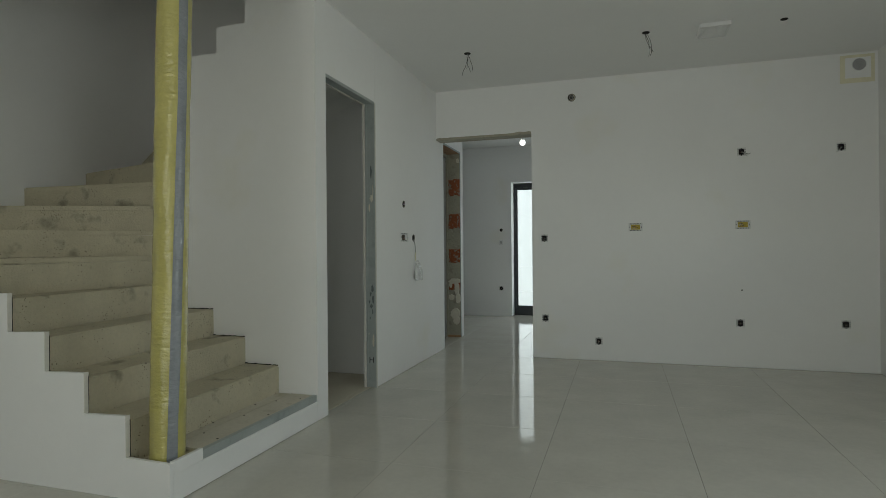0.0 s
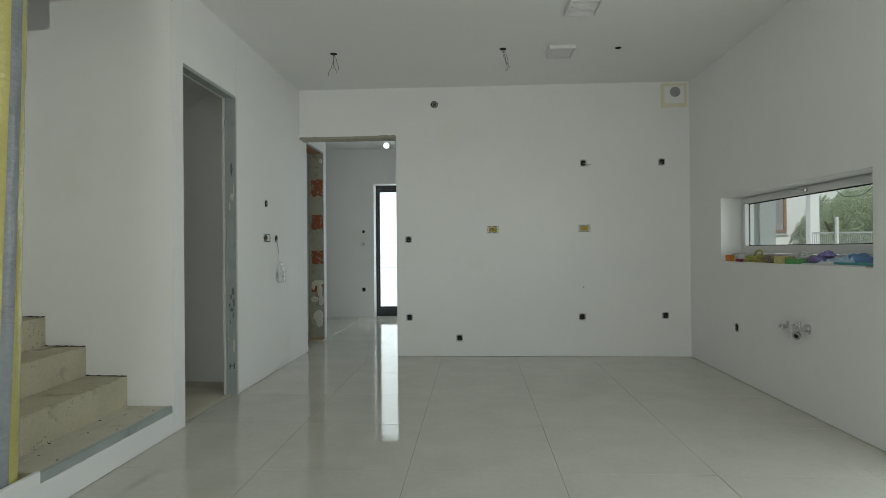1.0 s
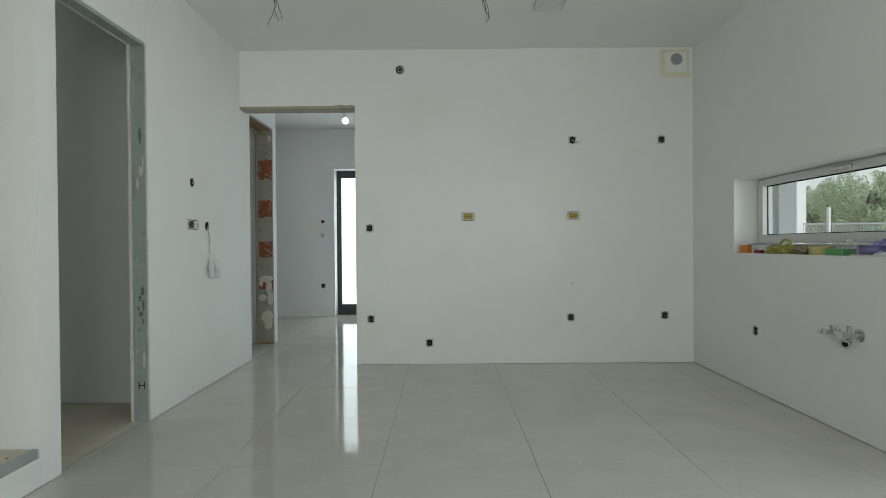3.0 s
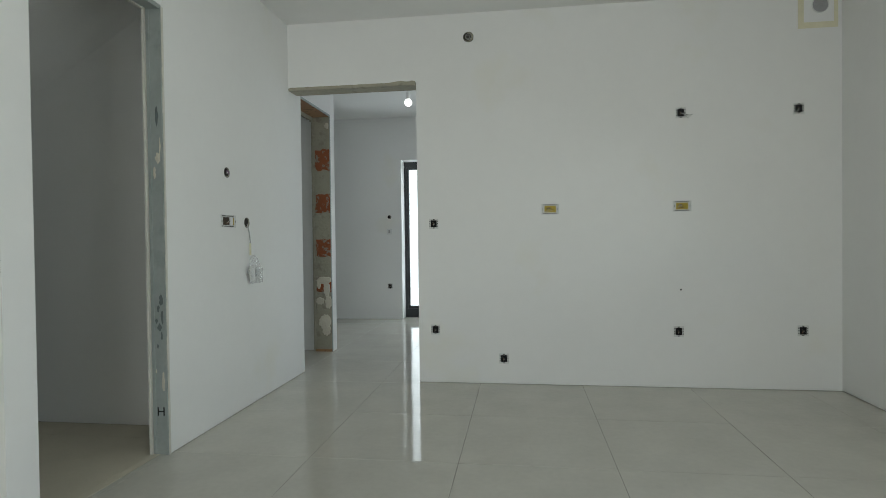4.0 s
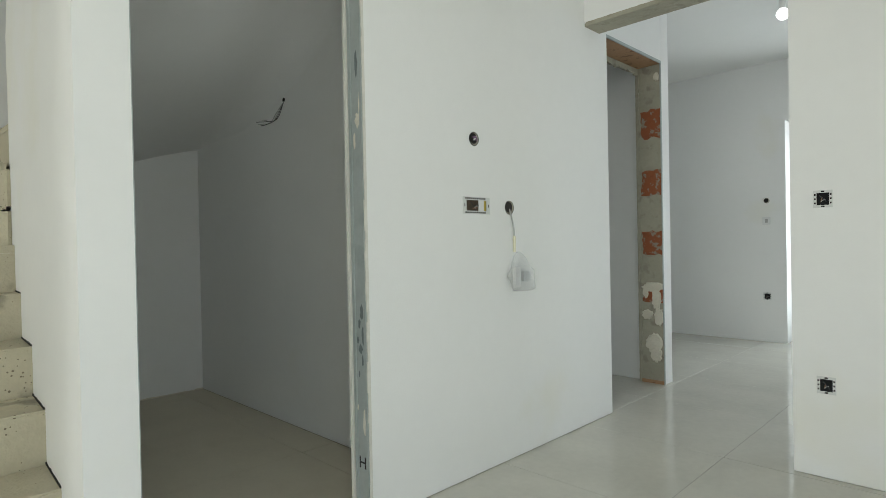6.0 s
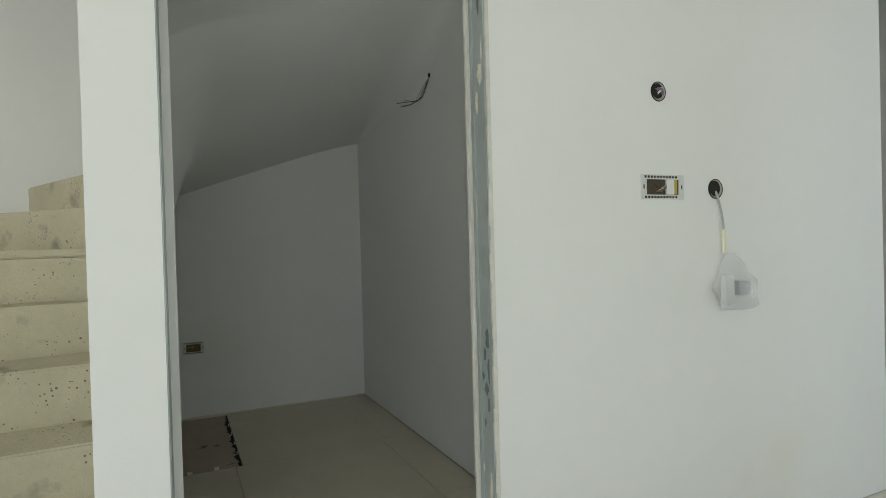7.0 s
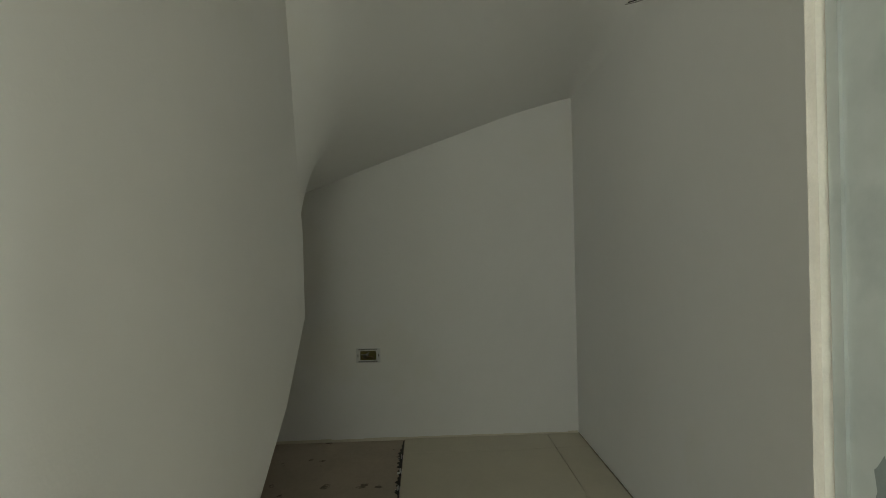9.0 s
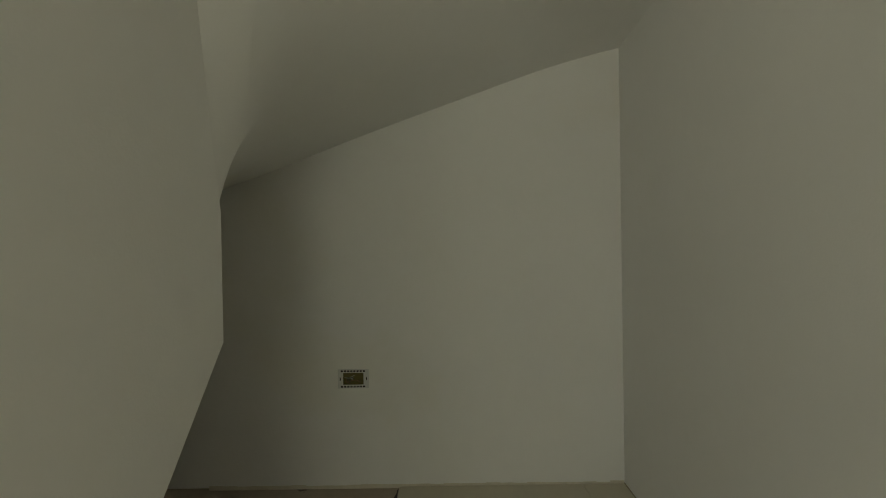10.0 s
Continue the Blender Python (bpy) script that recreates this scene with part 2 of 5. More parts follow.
def loft(bm, A, B):
    """A solid between two outlines of equal count."""
    a = [bm.verts.new(p) for p in A]
    b = [bm.verts.new(p) for p in B]
    n = len(a)
    bm.faces.new(a[::-1]); bm.faces.new(b)
    for i in range(n):
        bm.faces.new((a[i], a[(i + 1) % n], b[(i + 1) % n], b[i]))


def cyl(bm, p0, p1, r0, r1=None, n=20):
    p0, p1 = Vector(p0), Vector(p1)
    d = p1 - p0
    m = Matrix.Translation((p0 + p1) / 2) @ d.to_track_quat("Z", "Y").to_matrix().to_4x4()
    bmesh.ops.create_cone(bm, cap_ends=True, segments=n, radius1=r0, radius2=r0 if r1 is None else r1, depth=d.length, matrix=m)


def ring(bm, c, axis, r0, r1, t, n=28):
    """A flat ring round an axis: inner and outer radius and thickness along the axis."""
    q = Vector(axis).to_track_quat("Z", "Y").to_matrix()
    c = Vector(c)
    L = []
    for r, h in ((r0, 0), (r0, t), (r1, t), (r1, 0)):
        L.append([bm.verts.new(c + q @ Vector((r * math.cos(2 * math.pi * i / n), r * math.sin(2 * math.pi * i / n), h))) for i in range(n)])
    for k in range(4):
        for i in range(n):
            bm.faces.new((L[k][i], L[k][(i + 1) % n], L[(k + 1) % 4][(i + 1) % n], L[(k + 1) % 4][i]))


def mesh_of(name, bm, material, smooth=False):
    bmesh.ops.recalc_face_normals(bm, faces=bm.faces)
    me = bpy.data.meshes.new(name)
    bm.to_mesh(me)
    bm.free()
    me.materials.append(material)
    if smooth:
        for p in me.polygons:
            p.use_smooth = True
    return me


def part(name, bm, material, parent, label="", smooth=False):
    ob = new(name, mesh_of(name, bm, material, smooth))
    if parent is not None:
        ob.parent = parent
    return tagged(ob, label)


def thing(name, label, category, group="", kind="", at=(0, 0, 0)):
    ob = new(name)
    ob.location = at
    return tagged(ob, label, category, group, kind)


def solid(name, bm, material, label, category="", kind="", smooth=False, bevel=0.0, group=""):
    ob = new(name, mesh_of(name, bm, material, smooth))
    if bevel:
        bev = ob.modifiers.new("edge", "BEVEL")
        bev.width, bev.segments, bev.limit_method = bevel, 2, "ANGLE"
    return tagged(ob, label, category, group, kind)


def wire(name, pts, r, material, parent, label=""):
    cu = bpy.data.curves.new(name, "CURVE")
    cu.dimensions, cu.bevel_depth, cu.bevel_resolution = "3D", r, 2
    sp = cu.splines.new("NURBS")
    sp.points.add(len(pts) - 1)
    for p, q in zip(sp.points, pts):
        p.co = (*q, 1)
    sp.use_endpoint_u, sp.order_u, sp.resolution_u = True, min(4, len(pts)), 6
    tmp = bpy.data.objects.new(name, cu)
    me = bpy.data.meshes.new_from_object(tmp)
    bpy.data.objects.remove(tmp)
    bpy.data.curves.remove(cu)
    me.name = name
    me.materials.clear()
    me.materials.append(material)
    ob = new(name, me)
    ob.parent = parent
    return tagged(ob, label)


B = bmesh.new
# ---- main levels of the place ----
XL, XR, YB, ZC = -1.63, 2.102, 5.13, 2.597      # hall-side wall, window wall, kitchen wall, ceiling
XS, YC = -4.03, 4.042                         # outer stair wall, closet end wall
YF, YW0, YW1 = 1.603, 2.78, 2.931               # stair front, spine wall faces
YA = 2.908
YJ = 3.650                                     # far jamb of the closet opening
YS = -3.3                                      # garden side
YH = 8.33                                      # hall end wall

# ---- structure ----
bm = B()
bx(bm, -0.68, XR, YB, YB + 0.16, 0.0025, ZC)
bx(bm, XL, -0.68, YB, YB + 0.16, 2.135, ZC)
wall_north = solid("wall_north", bm, M_WALL, "white painted plaster kitchen wall with a raw door opening", "wall", "structure")
bm = B()
bx(bm, XL - 0.01, -0.685, YB + 0.004, YB + 0.156, 2.118, 2.1345)
rough = random.Random(8)
upper = []
for k in range(41):
    x = -1.62 + 0.935 * k / 40
    bulge = 0.011 * max(0.0, 1 - abs(x + 0.80) / 0.07) + 0.009 * max(0.0, 1 - abs(x + 0.71) / 0.04)
    upper.append((x, 2.1365 + bulge + rough.uniform(0, 0.0018)))
edge = [(-1.62, 2.116)] + [(-1.62 + 0.935 * k / 12, 2.1145 + rough.uniform(0, 0.002)) for k in range(1, 13)]
loft(bm, [(x, YB - 0.003, z) for x, z in edge + upper[::-1]], [(x, YB + 0.0035, z) for x, z in edge + upper[::-1]])
part("lintel", bm, M_CONC2, wall_north, "raw grey mortar underside of the lintel")

bm = B()
WY0, WY1, WZ0, WZ1, XO = 2.675, 4.468, 0.915, 1.432, 2.49
# terrace and hall window openings are unseen, cut for the added lamps
bx(bm, XR, XO, YS, -1.2, 0, ZC); bx(bm, XR, XO, -1.2, 2.3, 2.35, ZC); bx(bm, XR, XO, 2.3, WY0, 0.004, ZC)
bx(bm, XR, XO, WY1, YB + 0.16, 0.004, ZC)
bx(bm, XR, XO, WY0, WY1, 0.004, WZ0)
bx(bm, XR, XO, WY0, WY1, WZ1, ZC)
bx(bm, XR, XO, YB + 0.16, 6.4, 0, ZC); bx(bm, XR, XO, 7.6, YH + 0.3, 0, ZC)
bx(bm, XR, XO, 6.4, 7.6, 0, 0.9); bx(bm, XR, XO, 6.4, 7.6, 2.1, ZC)
wall_east = solid("wall_east", bm, M_WALL, "white painted outer wall with a low horizontal kitchen window", "wall", "structure")

bm = B()
bx(bm, XL - 0.1, XL, YA - 0.002, YJ, 2.14, ZC)
bx(bm, XL - 0.1, XL, YJ, YB + 0.236, 0.0025, ZC)
wall_west = solid("wall_west", bm, M_WALL, "white plasterboard wall with an unfinished closet doorway", "wall", "structure", bevel=0.003)

# hall beyond the kitchen wall
bm = B()
bx(bm, XL - 0.22, XL - 0.045, 6.17, 6.285, 0, ZC)
bx(bm, XL - 0.22, XL - 0.045, YB + 0.236, 6.17, 2.165, ZC)
bx(bm, XL - 0.22, XL - 0.1, YB, YB + 0.236, 0, ZC)
wall_hall = solid("wall_hall_west", bm, M_WALL, "white hall wall with a raw brick doorway", "wall", "structure", bevel=0.003)
bm = B()
bx(bm, -3.4, XL - 0.222, 6.22, 6.285, 0, ZC)
bx(bm, -3.4, XL - 0.222, YB - 0.1, YB + 0.02, 0, ZC)
bx(bm, -3.5, -3.4, YB - 0.1, 6.285, 0, ZC)
solid("wall_side_room", bm, M_WALL, "white painted walls of the room behind the raw doorway", "wall", "structure")
bm = B()
DX0, DX1 = -1.475, -0.42
bx(bm, -4.3, DX0, YH, YH + 0.3, 0, ZC)
bx(bm, DX1, XR, YH, YH + 0.3, 0, ZC)
bx(bm, DX0, DX1, YH, YH + 0.3, 2.045, ZC)
wall_hall_n = solid("wall_hall_north", bm, M_WALL, "white hall end wall round the entrance door", "wall", "structure")
bm = B()
bx(bm, -4.4, -4.3, 6.285, YH + 0.3, 0, ZC)
bx(bm, -4.3, -3.5, 6.19, 6.285, 0, ZC)
solid("wall_hall_far", bm, M_WALL, "white painted side wall of the hall", "wall", "structure")

# living side, behind the start of the walk: unseen, its opening added for the garden lamp
bm = B()
bx(bm, XS - 0.2, -1.3, YS - 0.25, YS, 0, ZC)
bx(bm, 1.7, XO, YS - 0.25, YS, 0, ZC)
bx(bm, -1.3, 1.7, YS - 0.25, YS, 2.42, ZC)
solid("wall_south", bm, M_WALL, "unseen white painted garden wall with an added wide glazed opening", "wall", "structure")
bm = B()
bx(bm, XS - 0.2, XS, YS, YC + 0.12, 0, 5.2)
solid("wall_stair_outer", bm, M_WALL, "white painted tall outer wall of the stairwell", "wall", "structure")
bm = B()
bx(bm, XS, XL - 0.1, YC, YC + 0.12, 0, 5.2)
solid("wall_closet_end", bm, M_WALL, "white painted wall between the closet and the room behind", "wall", "structure")

# ceilings
bm = B()
bx(bm, XL - 0.1, XR, YS, YB, ZC, ZC + 0.3)
bx(bm, XS, XL - 0.1, YS, YF, ZC, ZC + 0.3)
solid("ceiling", bm, M_CEIL, "flat white painted room ceiling", "ceiling", "structure")
bm = B()
bx(bm, -4.4, XR, YB + 0.0, YH + 0.3, ZC + 0.001, ZC + 0.3)
solid("ceiling_hall", bm, M_CEIL, "flat white hall ceiling", "ceiling", "structure")
# unseen lid and upper walls, added so the stairwell stays dark above
bm = B()
bx(bm, XS - 0.2, XL + 0.1, YF - 0.3, YC + 0.12, 5.2, 5.4)
bx(bm, XL - 0.1, XL, YF - 0.1, YC + 0.12, ZC + 0.3, 5.2)
bx(bm, XS, XL - 0.1, YF - 0.1, YF, ZC + 0.3, 5.2)
solid("ceiling_stairwell", bm, M_CEIL, "unseen white lid and upper walls closing off the stairwell", "ceiling", "structure")

# ---- stairs ----
R = 0.1675


def tread_line(n):
    """Front and rear plan points of the nosing of step n."""
    if n == 1:
        return (XL - 0.024, YF + 0.02), (XL - 0.024, YW0)
    if n == 6:
        return (-1.63 - 0.2256 * 5, YF + 0.02), (-2.80, YW0 + 0.055)
    if n <= 6:
        return (-1.63 - 0.2256 * (n - 1), YF + 0.02), (-1.658 - 0.25 * (n - 1), YW0 + 0.055)
    outer = {7: (XS, 1.68), 8: (XS, 2.24), 9: (XS, 2.78), 10: (XS, 3.28), 11: (XS, 3.85), 12: (-3.45, YC), 13: (-2.81, YC)}[n]
    return outer, (-2.86, 2.815) if n < 9 else (-2.90, 2.835) if n < 10 else ((-2.91, 2.96) if n < 13 else (-2.81, YW1))


def spine_y(x):
    """The stair face of the spine wall, slightly out of square."""
    return YW0 + 0.05 * min(1.0, max(0.0, (XL - 0.084 - x) / 1.13))


stairs = thing("concrete_stairs", "raw pale concrete winding stairs with pitted risers, unfinished", "stairs", kind="structure")
for n in range(1, 13):
    a0, a1 = tread_line(n)
    b0, b1 = tread_line(n + 1)
    z1 = R * n - (0.015 if n < 6 else 0.0)
    z0 = max(0.0, z1 - R - 0.02) if n < 7 else z1 - R - 0.03
    if n == 6:
        poly = [a0, a1, (-2.85, 2.835), b0, (XS, YF + 0.02)]
    elif n == 9:
        poly = [a0, a1, b1, b0]
    elif n == 11:
        poly = [a0, a1, b0, (XS, YC)]
    elif n == 12:
        poly = [a0, a1, b1, b0]
    elif n > 6:
        poly = [a0, a1, b0]
    else:
        poly = [a0, a1, b1, b0]
    bm = B()
    if n < 6:
        prism(bm, poly, z0, z1 - (0.010 if n == 1 else 0))
    else:
        d = (Vector(poly[1]) - Vector(poly[0])).normalized()
        q = Vector((-d.y, d.x)) * 0.03
        if q.dot(Vector(b0) - Vector(a0)) < 0:
            q = -q
        prism(bm, poly, z1 - 0.03, z1)
        low = z1 - (R + 0.02 if n < 7 else R + 0.01 if n < 10 else (R + 0.001 if n == 10 else 0.09))
        if n == 10:
            a1 = tuple(Vector(a1).lerp(Vector(a0), 0.10))
        prism(bm, [tuple(Vector(a0) + q * 0.03), tuple(Vector(a1) + q * 0.03), tuple(Vector(a1) + q), tuple(Vector(a0) + q)], low, z1 - 0.031)
    bmesh.ops.bevel(bm, geom=[e for e in bm.edges if min(v.co.z for v in e.verts) > z1 - 0.03], offset=0.006, segments=2, affect="EDGES")
    part("step", bm, M_CONC, stairs)
for i in range(4):
    bm = B()
    x0 = -2.81 + 0.2325 * i
    bx(bm, x0, x0 + 0.2325, YW1 + 0.004, YC - 0.004, R * (13 + i) - 0.06, R * (13 + i))
    part("step", bm, M_CONC, stairs)

# curved underside of the winders, smooth plaster
SOFF = [(0, .735), (35, .93), (70, 1.145), (90, 1.29), (108, 1.415), (123, 1.542), (137, 1.706), (160, 1.83), (180, 1.955)]
INNER = [(0, .735), (60, .86), (90, .99), (110, 1.12), (135, 1.36), (160, 1.62), (180, 1.80)]
INX = [(0.0, -2.968), (0.99, -2.966), (1.12, -2.93), (1.36, -2.875), (1.62, -2.825), (1.80, -2.78)]


def along(table, a):
    for (a0, z0), (a1, z1) in zip(table, table[1:]):
        if a <= a1:
            return z0 + (z1 - z0) * (a - a0) / (a1 - a0)
    return table[-1][1]


def eased(table, a):
    """The table's value, rounded off over some degrees."""
    w = min(10, a, 180 - a)
    return sum(along(table, a + d * w) for d in (-1, -0.5, 0, 0.5, 1)) / 5


bm = B()
NA = 90
REACH = [(k / 22) ** 1.6 for k in range(20)] + [0.7907 + 0.2093 * k / 14 for k in range(1, 15)]
NR = len(REACH) - 1
grid = []
for i in range(NA + 1):
    a = 180 * i / NA
    zo, zi = eased(SOFF, a), eased(INNER, a)
    px, py = along(INX, zi) + 0.012, YW1 - 0.012
    dx, dy = -math.sin(radians(a)), -math.cos(radians(a))
    lim = []
    if dx < -1e-6:
        lim.append((XS - px) / dx)
    if dy < -1e-6:
        lim.append((YF - py) / dy)
    if dy > 1e-6:
        lim.append((YC - py) / dy)
    far = min(lim)
    row = []
    for u in REACH:
        f = (1 - min(1, u * far / 0.55)) ** 2.2
        sx, sy = px + dx * far * u, py + dy * far * u
        # hand-rounded cove where the underside runs into the closet's end wall
        rc = 0.12 * min(1.0, max(0.0, (sx - XS) / 0.7))
        gap = max(0.0, YC - sy)
        cove = rc - math.sqrt(max(0.0, rc * rc - (rc - gap) ** 2)) if gap < rc else 0.0
        row.append(bm.verts.new((sx, sy, zo - (zo - zi) * f - cove)))
    grid.append(row)
for dx_, dz_ in ((0.10, 0.045), (0.25, 0.125), (0.50, 0.275), (0.80, 0.46), (1.06, 0.63)):
    grid.append([bm.verts.new((v.co.x + dx_, v.co.y, v.co.z + dz_)) for v in grid[NA]])
for i in range(NA + 5):
    for k in range(NR):
        bm.faces.new((grid[i][k], grid[i + 1][k], grid[i + 1][k + 1], grid[i][k + 1]))
part("winder_soffit", bm, M_WALL, stairs, "smooth white plastered curved underside", smooth=True)
bm = B()
loft(bm, [(-2.385, YF + 0.02, 0.365), (-2.72, YF + 0.02, 0.535), (-2.968, YF + 0.02, 0.735), (-2.968, YF + 0.02, 0.80), (-2.39, YF + 0.02, 0.42)],
     [(-2.385, YW1 - 0.01, 0.365), (-2.72, YW1 - 0.01, 0.535), (-2.968, YW1 - 0.01, 0.735), (-2.968, YW1 - 0.01, 0.80), (-2.39, YW1 - 0.01, 0.42)])
part("lower_soffit", bm, M_WALL, stairs, "white plastered sloping underside")
bm = B()
bx(bm, -2.388, -2.34, YF + 0.02, YW1 - 0.01, 0, 0.42)
part("low_wall", bm, M_WALL, stairs, "low white plastered end wall under the flight")
# spine wall between the lower flight and the closet, with a stepped top
top = []
for i in range(4):
    z = 2.153 + 0.163 * i
    top += [(-2.818 + 0.226 * i if i else -2.78, z), (-2.592 + 0.226 * i, z)]
XE = XL - 0.084
prof = [(XE, 0.0), (-2.385, 0.0), (-2.385, 0.365), (-2.72, 0.535), (-2.968, .735), (-2.966, 0.99), (-2.93, 1.12), (-2.875, 1.36), (-2.825, 1.62), (-2.78, 1.80), (-2.78, 1.93)] + top + [(-1.88, 2.98), (XE, 2.98)]
bm = B()
stair_side = [(-2.885 if x < -2.7 and 0.7 < z < 2.0 else max(x, -2.885), spine_y(x), min(z, 1.84) if 1.9 < z < 2.0 else z) for x, z in prof]
loft(bm, [(x, YW1, z) for x, z in prof], stair_side)
bx(bm, XE, XL, YW0, YA, 0.003, 2.98)
solid("wall_spine", bm, M_WALL, "white painted wall beside the stairs with a stepped top", "wall", "structure")

# stepped white board along the open side of the flight
out = [(XL, 0.0), (XL, R)]
for n in range(2, 7):
    x = tread_line(n)[0][0]
    out += [(x, R * (n - 1) + 0.004), (x, R * n + 0.012)]
out += [(XS, R * 6 + 0.012), (XS, 0.0)]
bm = B()
loft(bm, [(x, YF, z) for x, z in out], [(x, YF + 0.018, z) for x, z in out])
bx(bm, XL - 0.022, XL, YF + 0.018, YW0, 0.003, R - 0.048); bx(bm, XL - 0.018, XL, YF + 0.018, 1.795, R - 0.048, R + 0.004)
stringer = solid("stair_side_board", bm, M_GYPSTEP, "stepped white plasterboard cladding along the open stair side", "stair cladding", "structure", bevel=0.0015)
bm = B()
for n in range(2, 7):
    x = tread_line(n)[0][0]
    bx(bm, x - 0.001, x + 0.002, YF - 0.0012, YF + 0.02, R * (n - 1) + 0.006, R * n + 0.013)
part("edge_strip", bm, M_BOARD, stringer, "thin grey metal corner bead")

torn = thing("torn_plaster", "ragged dark gap where the plaster stops above the treads", "gap", kind="structure")
# dark strips laid on the wall paint the shadow lines of the torn plaster
for n in range(2, 6):
    bm = B()
    xa, xb = tread_line(n)[1][0], tread_line(n + 1)[1][0]
    k = 14
    for i in range(k):
        x0 = xa + (xb - xa) * i / k
        hgt = 0.002 + 0.007 * abs(noise.noise(Vector((x0 * 31, n, 0.5))))
        bx(bm, x0 + (xb - xa) / k, x0, spine_y(x0) - 0.003, spine_y(x0) + 0.001, R * n - 0.0145, R * n - 0.0135 + hgt)
    part("gap", bm, M_DARK, torn)
M_GAPB = mat("brown_gap", (0.15, 0.095, 0.06), 0.95, var=0.3, scale=25, bump=0.5)
bm = B(); bx(bm, XS, XS + 0.004, 1.40, 1.664, R * 6, 1.060)
part("gap", bm, M_GAPB, torn, "brown unplastered strip")
bm = B(); bx(bm, XS, XS + 0.004, 1.646, 1.664, 1.060, 1.235)
part("gap", bm, M_GAPB, torn, "brown unplastered strip")
for n in range(2, 7):
    x = tread_line(n)[0][0]
    bm = B()
    for i in range(6):
        w = 0.002 + 0.004 * abs(noise.noise(Vector((n * 3.1, i * 1.7, 0.3))))
        bx(bm, x - 0.001, x + 0.0025, YF + 0.0182, YF + 0.0185 + w, R * (n - 1) + 0.004 + (R - 0.01) * i / 6, R * (n - 1) + 0.004 + (R - 0.01) * (i + 1) / 6)
    part("gap", bm, M_DARK, torn)

# metal angle and boards on the first step
RA = R - 0.013
first = thing("step_edge_angle", "galvanised metal angle edging the first concrete step", "edge trim")
bm = B()
bx(bm, XL - 0.012, XL - 0.007, 1.80, YW0 - 0.002, RA - 0.047, RA + 0.005)
bx(bm, XL - 0.030, XL - 0.012, 1.80, YW0 - 0.002, RA + 0.001, RA + 0.005)
part("angle", bm, M_ZINC, first)
bm = B()
bx(bm, XL - 0.180, XL - 0.033, 1.815, YW0 - 0.003, RA - 0.011, RA + 0.003)
part("board", bm, M_DUST, first, "pale dusty board")
bm = B()
bx(bm, XL - 0.272, XL - 0.188, 1.79, YW0 - 0.003, RA - 0.011, RA + 0.001)
part("board", bm, M_DUST, first, "pale dusty board")
for (x, y) in ((-0.05, 1.95), (-0.05, 2.35), (-0.06, 2.68), (-0.17, 2.0), (-0.165, 2.3), (-0.17, 2.6), (-0.24, 2.15), (-0.24, 2.5)):
    bm = B(); cyl(bm, (XL + x, y, RA), (XL + x, y, RA + 0.0042), 0.005, n=10)
    part("screw", bm, M_DARK, first, "dark screw head")

# foil-wrapped post standing on the first step
post = thing("wrapped_post", "round steel post wrapped in yellow foil with grey tape", "post", at=(-1.735, 1.702, R - 0.025))


def post_skin(a0, a1, r, seed, twist=0.0):
    bm = B()
    NZ, NT = 90, max(6, int((a1 - a0) / 9))
    rows = []
    for j in range(NZ + 1):
        z = 2.43 * j / NZ
        row = []
        for i in range(NT + 1):
            a = radians(a0 + (a1 - a0) * i / NT - twist * max(0.0, 1 - 1.6 * j / NZ))
            k = noise.noise(Vector((math.cos(a) * 2.2, math.sin(a) * 2.2, z * 9 + seed))) * 0.0035
            k += noise.noise(Vector((math.cos(a) * 1.2, math.sin(a) * 1.2, z * 2 + seed))) * 0.004
            row.append(bm.verts.new((math.cos(a) * (r + k), math.sin(a) * (r + k), z)))
        rows.append(row)
    for j in range(NZ):
        for i in range(NT):
            bm.faces.new((rows[j][i], rows[j][i + 1], rows[j + 1][i + 1], rows[j + 1][i]))
    return bm


post.rotation_euler = (radians(-0.55), radians(1.15), 0)
part("foil", post_skin(0, 360, 0.071, 3), M_FOIL, post, "crinkled yellow plastic foil", smooth=True)
part("tape", post_skin(-33, 1, 0.0728, 3, 17.0), M_TAPE, post, "grey vertical tape strip", smooth=True)

# ---- closet door frame: galvanised studs ----
stud = thing("closet_door_studs", "bare galvanised metal studs lining the unfinished closet doorway", "door frame", kind="structure")
bm = B(); bx(bm, XL - 0.080, XL - 0.004, YJ - 0.0025, YJ + 0.004, 0.0, 2.136); bx(bm, XL - 0.080, XL - 0.066, YJ - 0.006, YJ, 0, 2.136); bx(bm, XL - 0.018, XL - 0.006, YJ - 0.006, YJ, 0, 2.136)
part("stud", bm, M_ZINC, stud)
bm = B(); bx(bm, XL - 0.082, XL - 0.002, YA - 0.004, YA + 0.003, 0.0, 2.136); bx(bm, XL - 0.082, XL - 0.072, YA, YA + 0.006, 0, 2.136)
part("stud", bm, M_ZINC, stud)
bm = B(); bx(bm, XL - 0.080, XL - 0.004, YA + 0.004, YJ - 0.004, 2.128, 2.1405); bx(bm, XL - 0.018, XL - 0.006, YA + 0.008, YJ - 0.008, 2.122, 2.13)
part("head_track", bm, M_ZINC, stud)
bm = B(); bx(bm, XL - 0.098, XL - 0.084, YJ - 0.012, YJ + 0.001, 0.0, 2.137); bx(bm, XL - 0.098, XL - 0.084, YW1 + 0.002, YJ - 0.013, 2.125, 2.137)
part("board_edge", bm, M_BOARD, stud, "ragged white plasterboard edge")
bm = B()
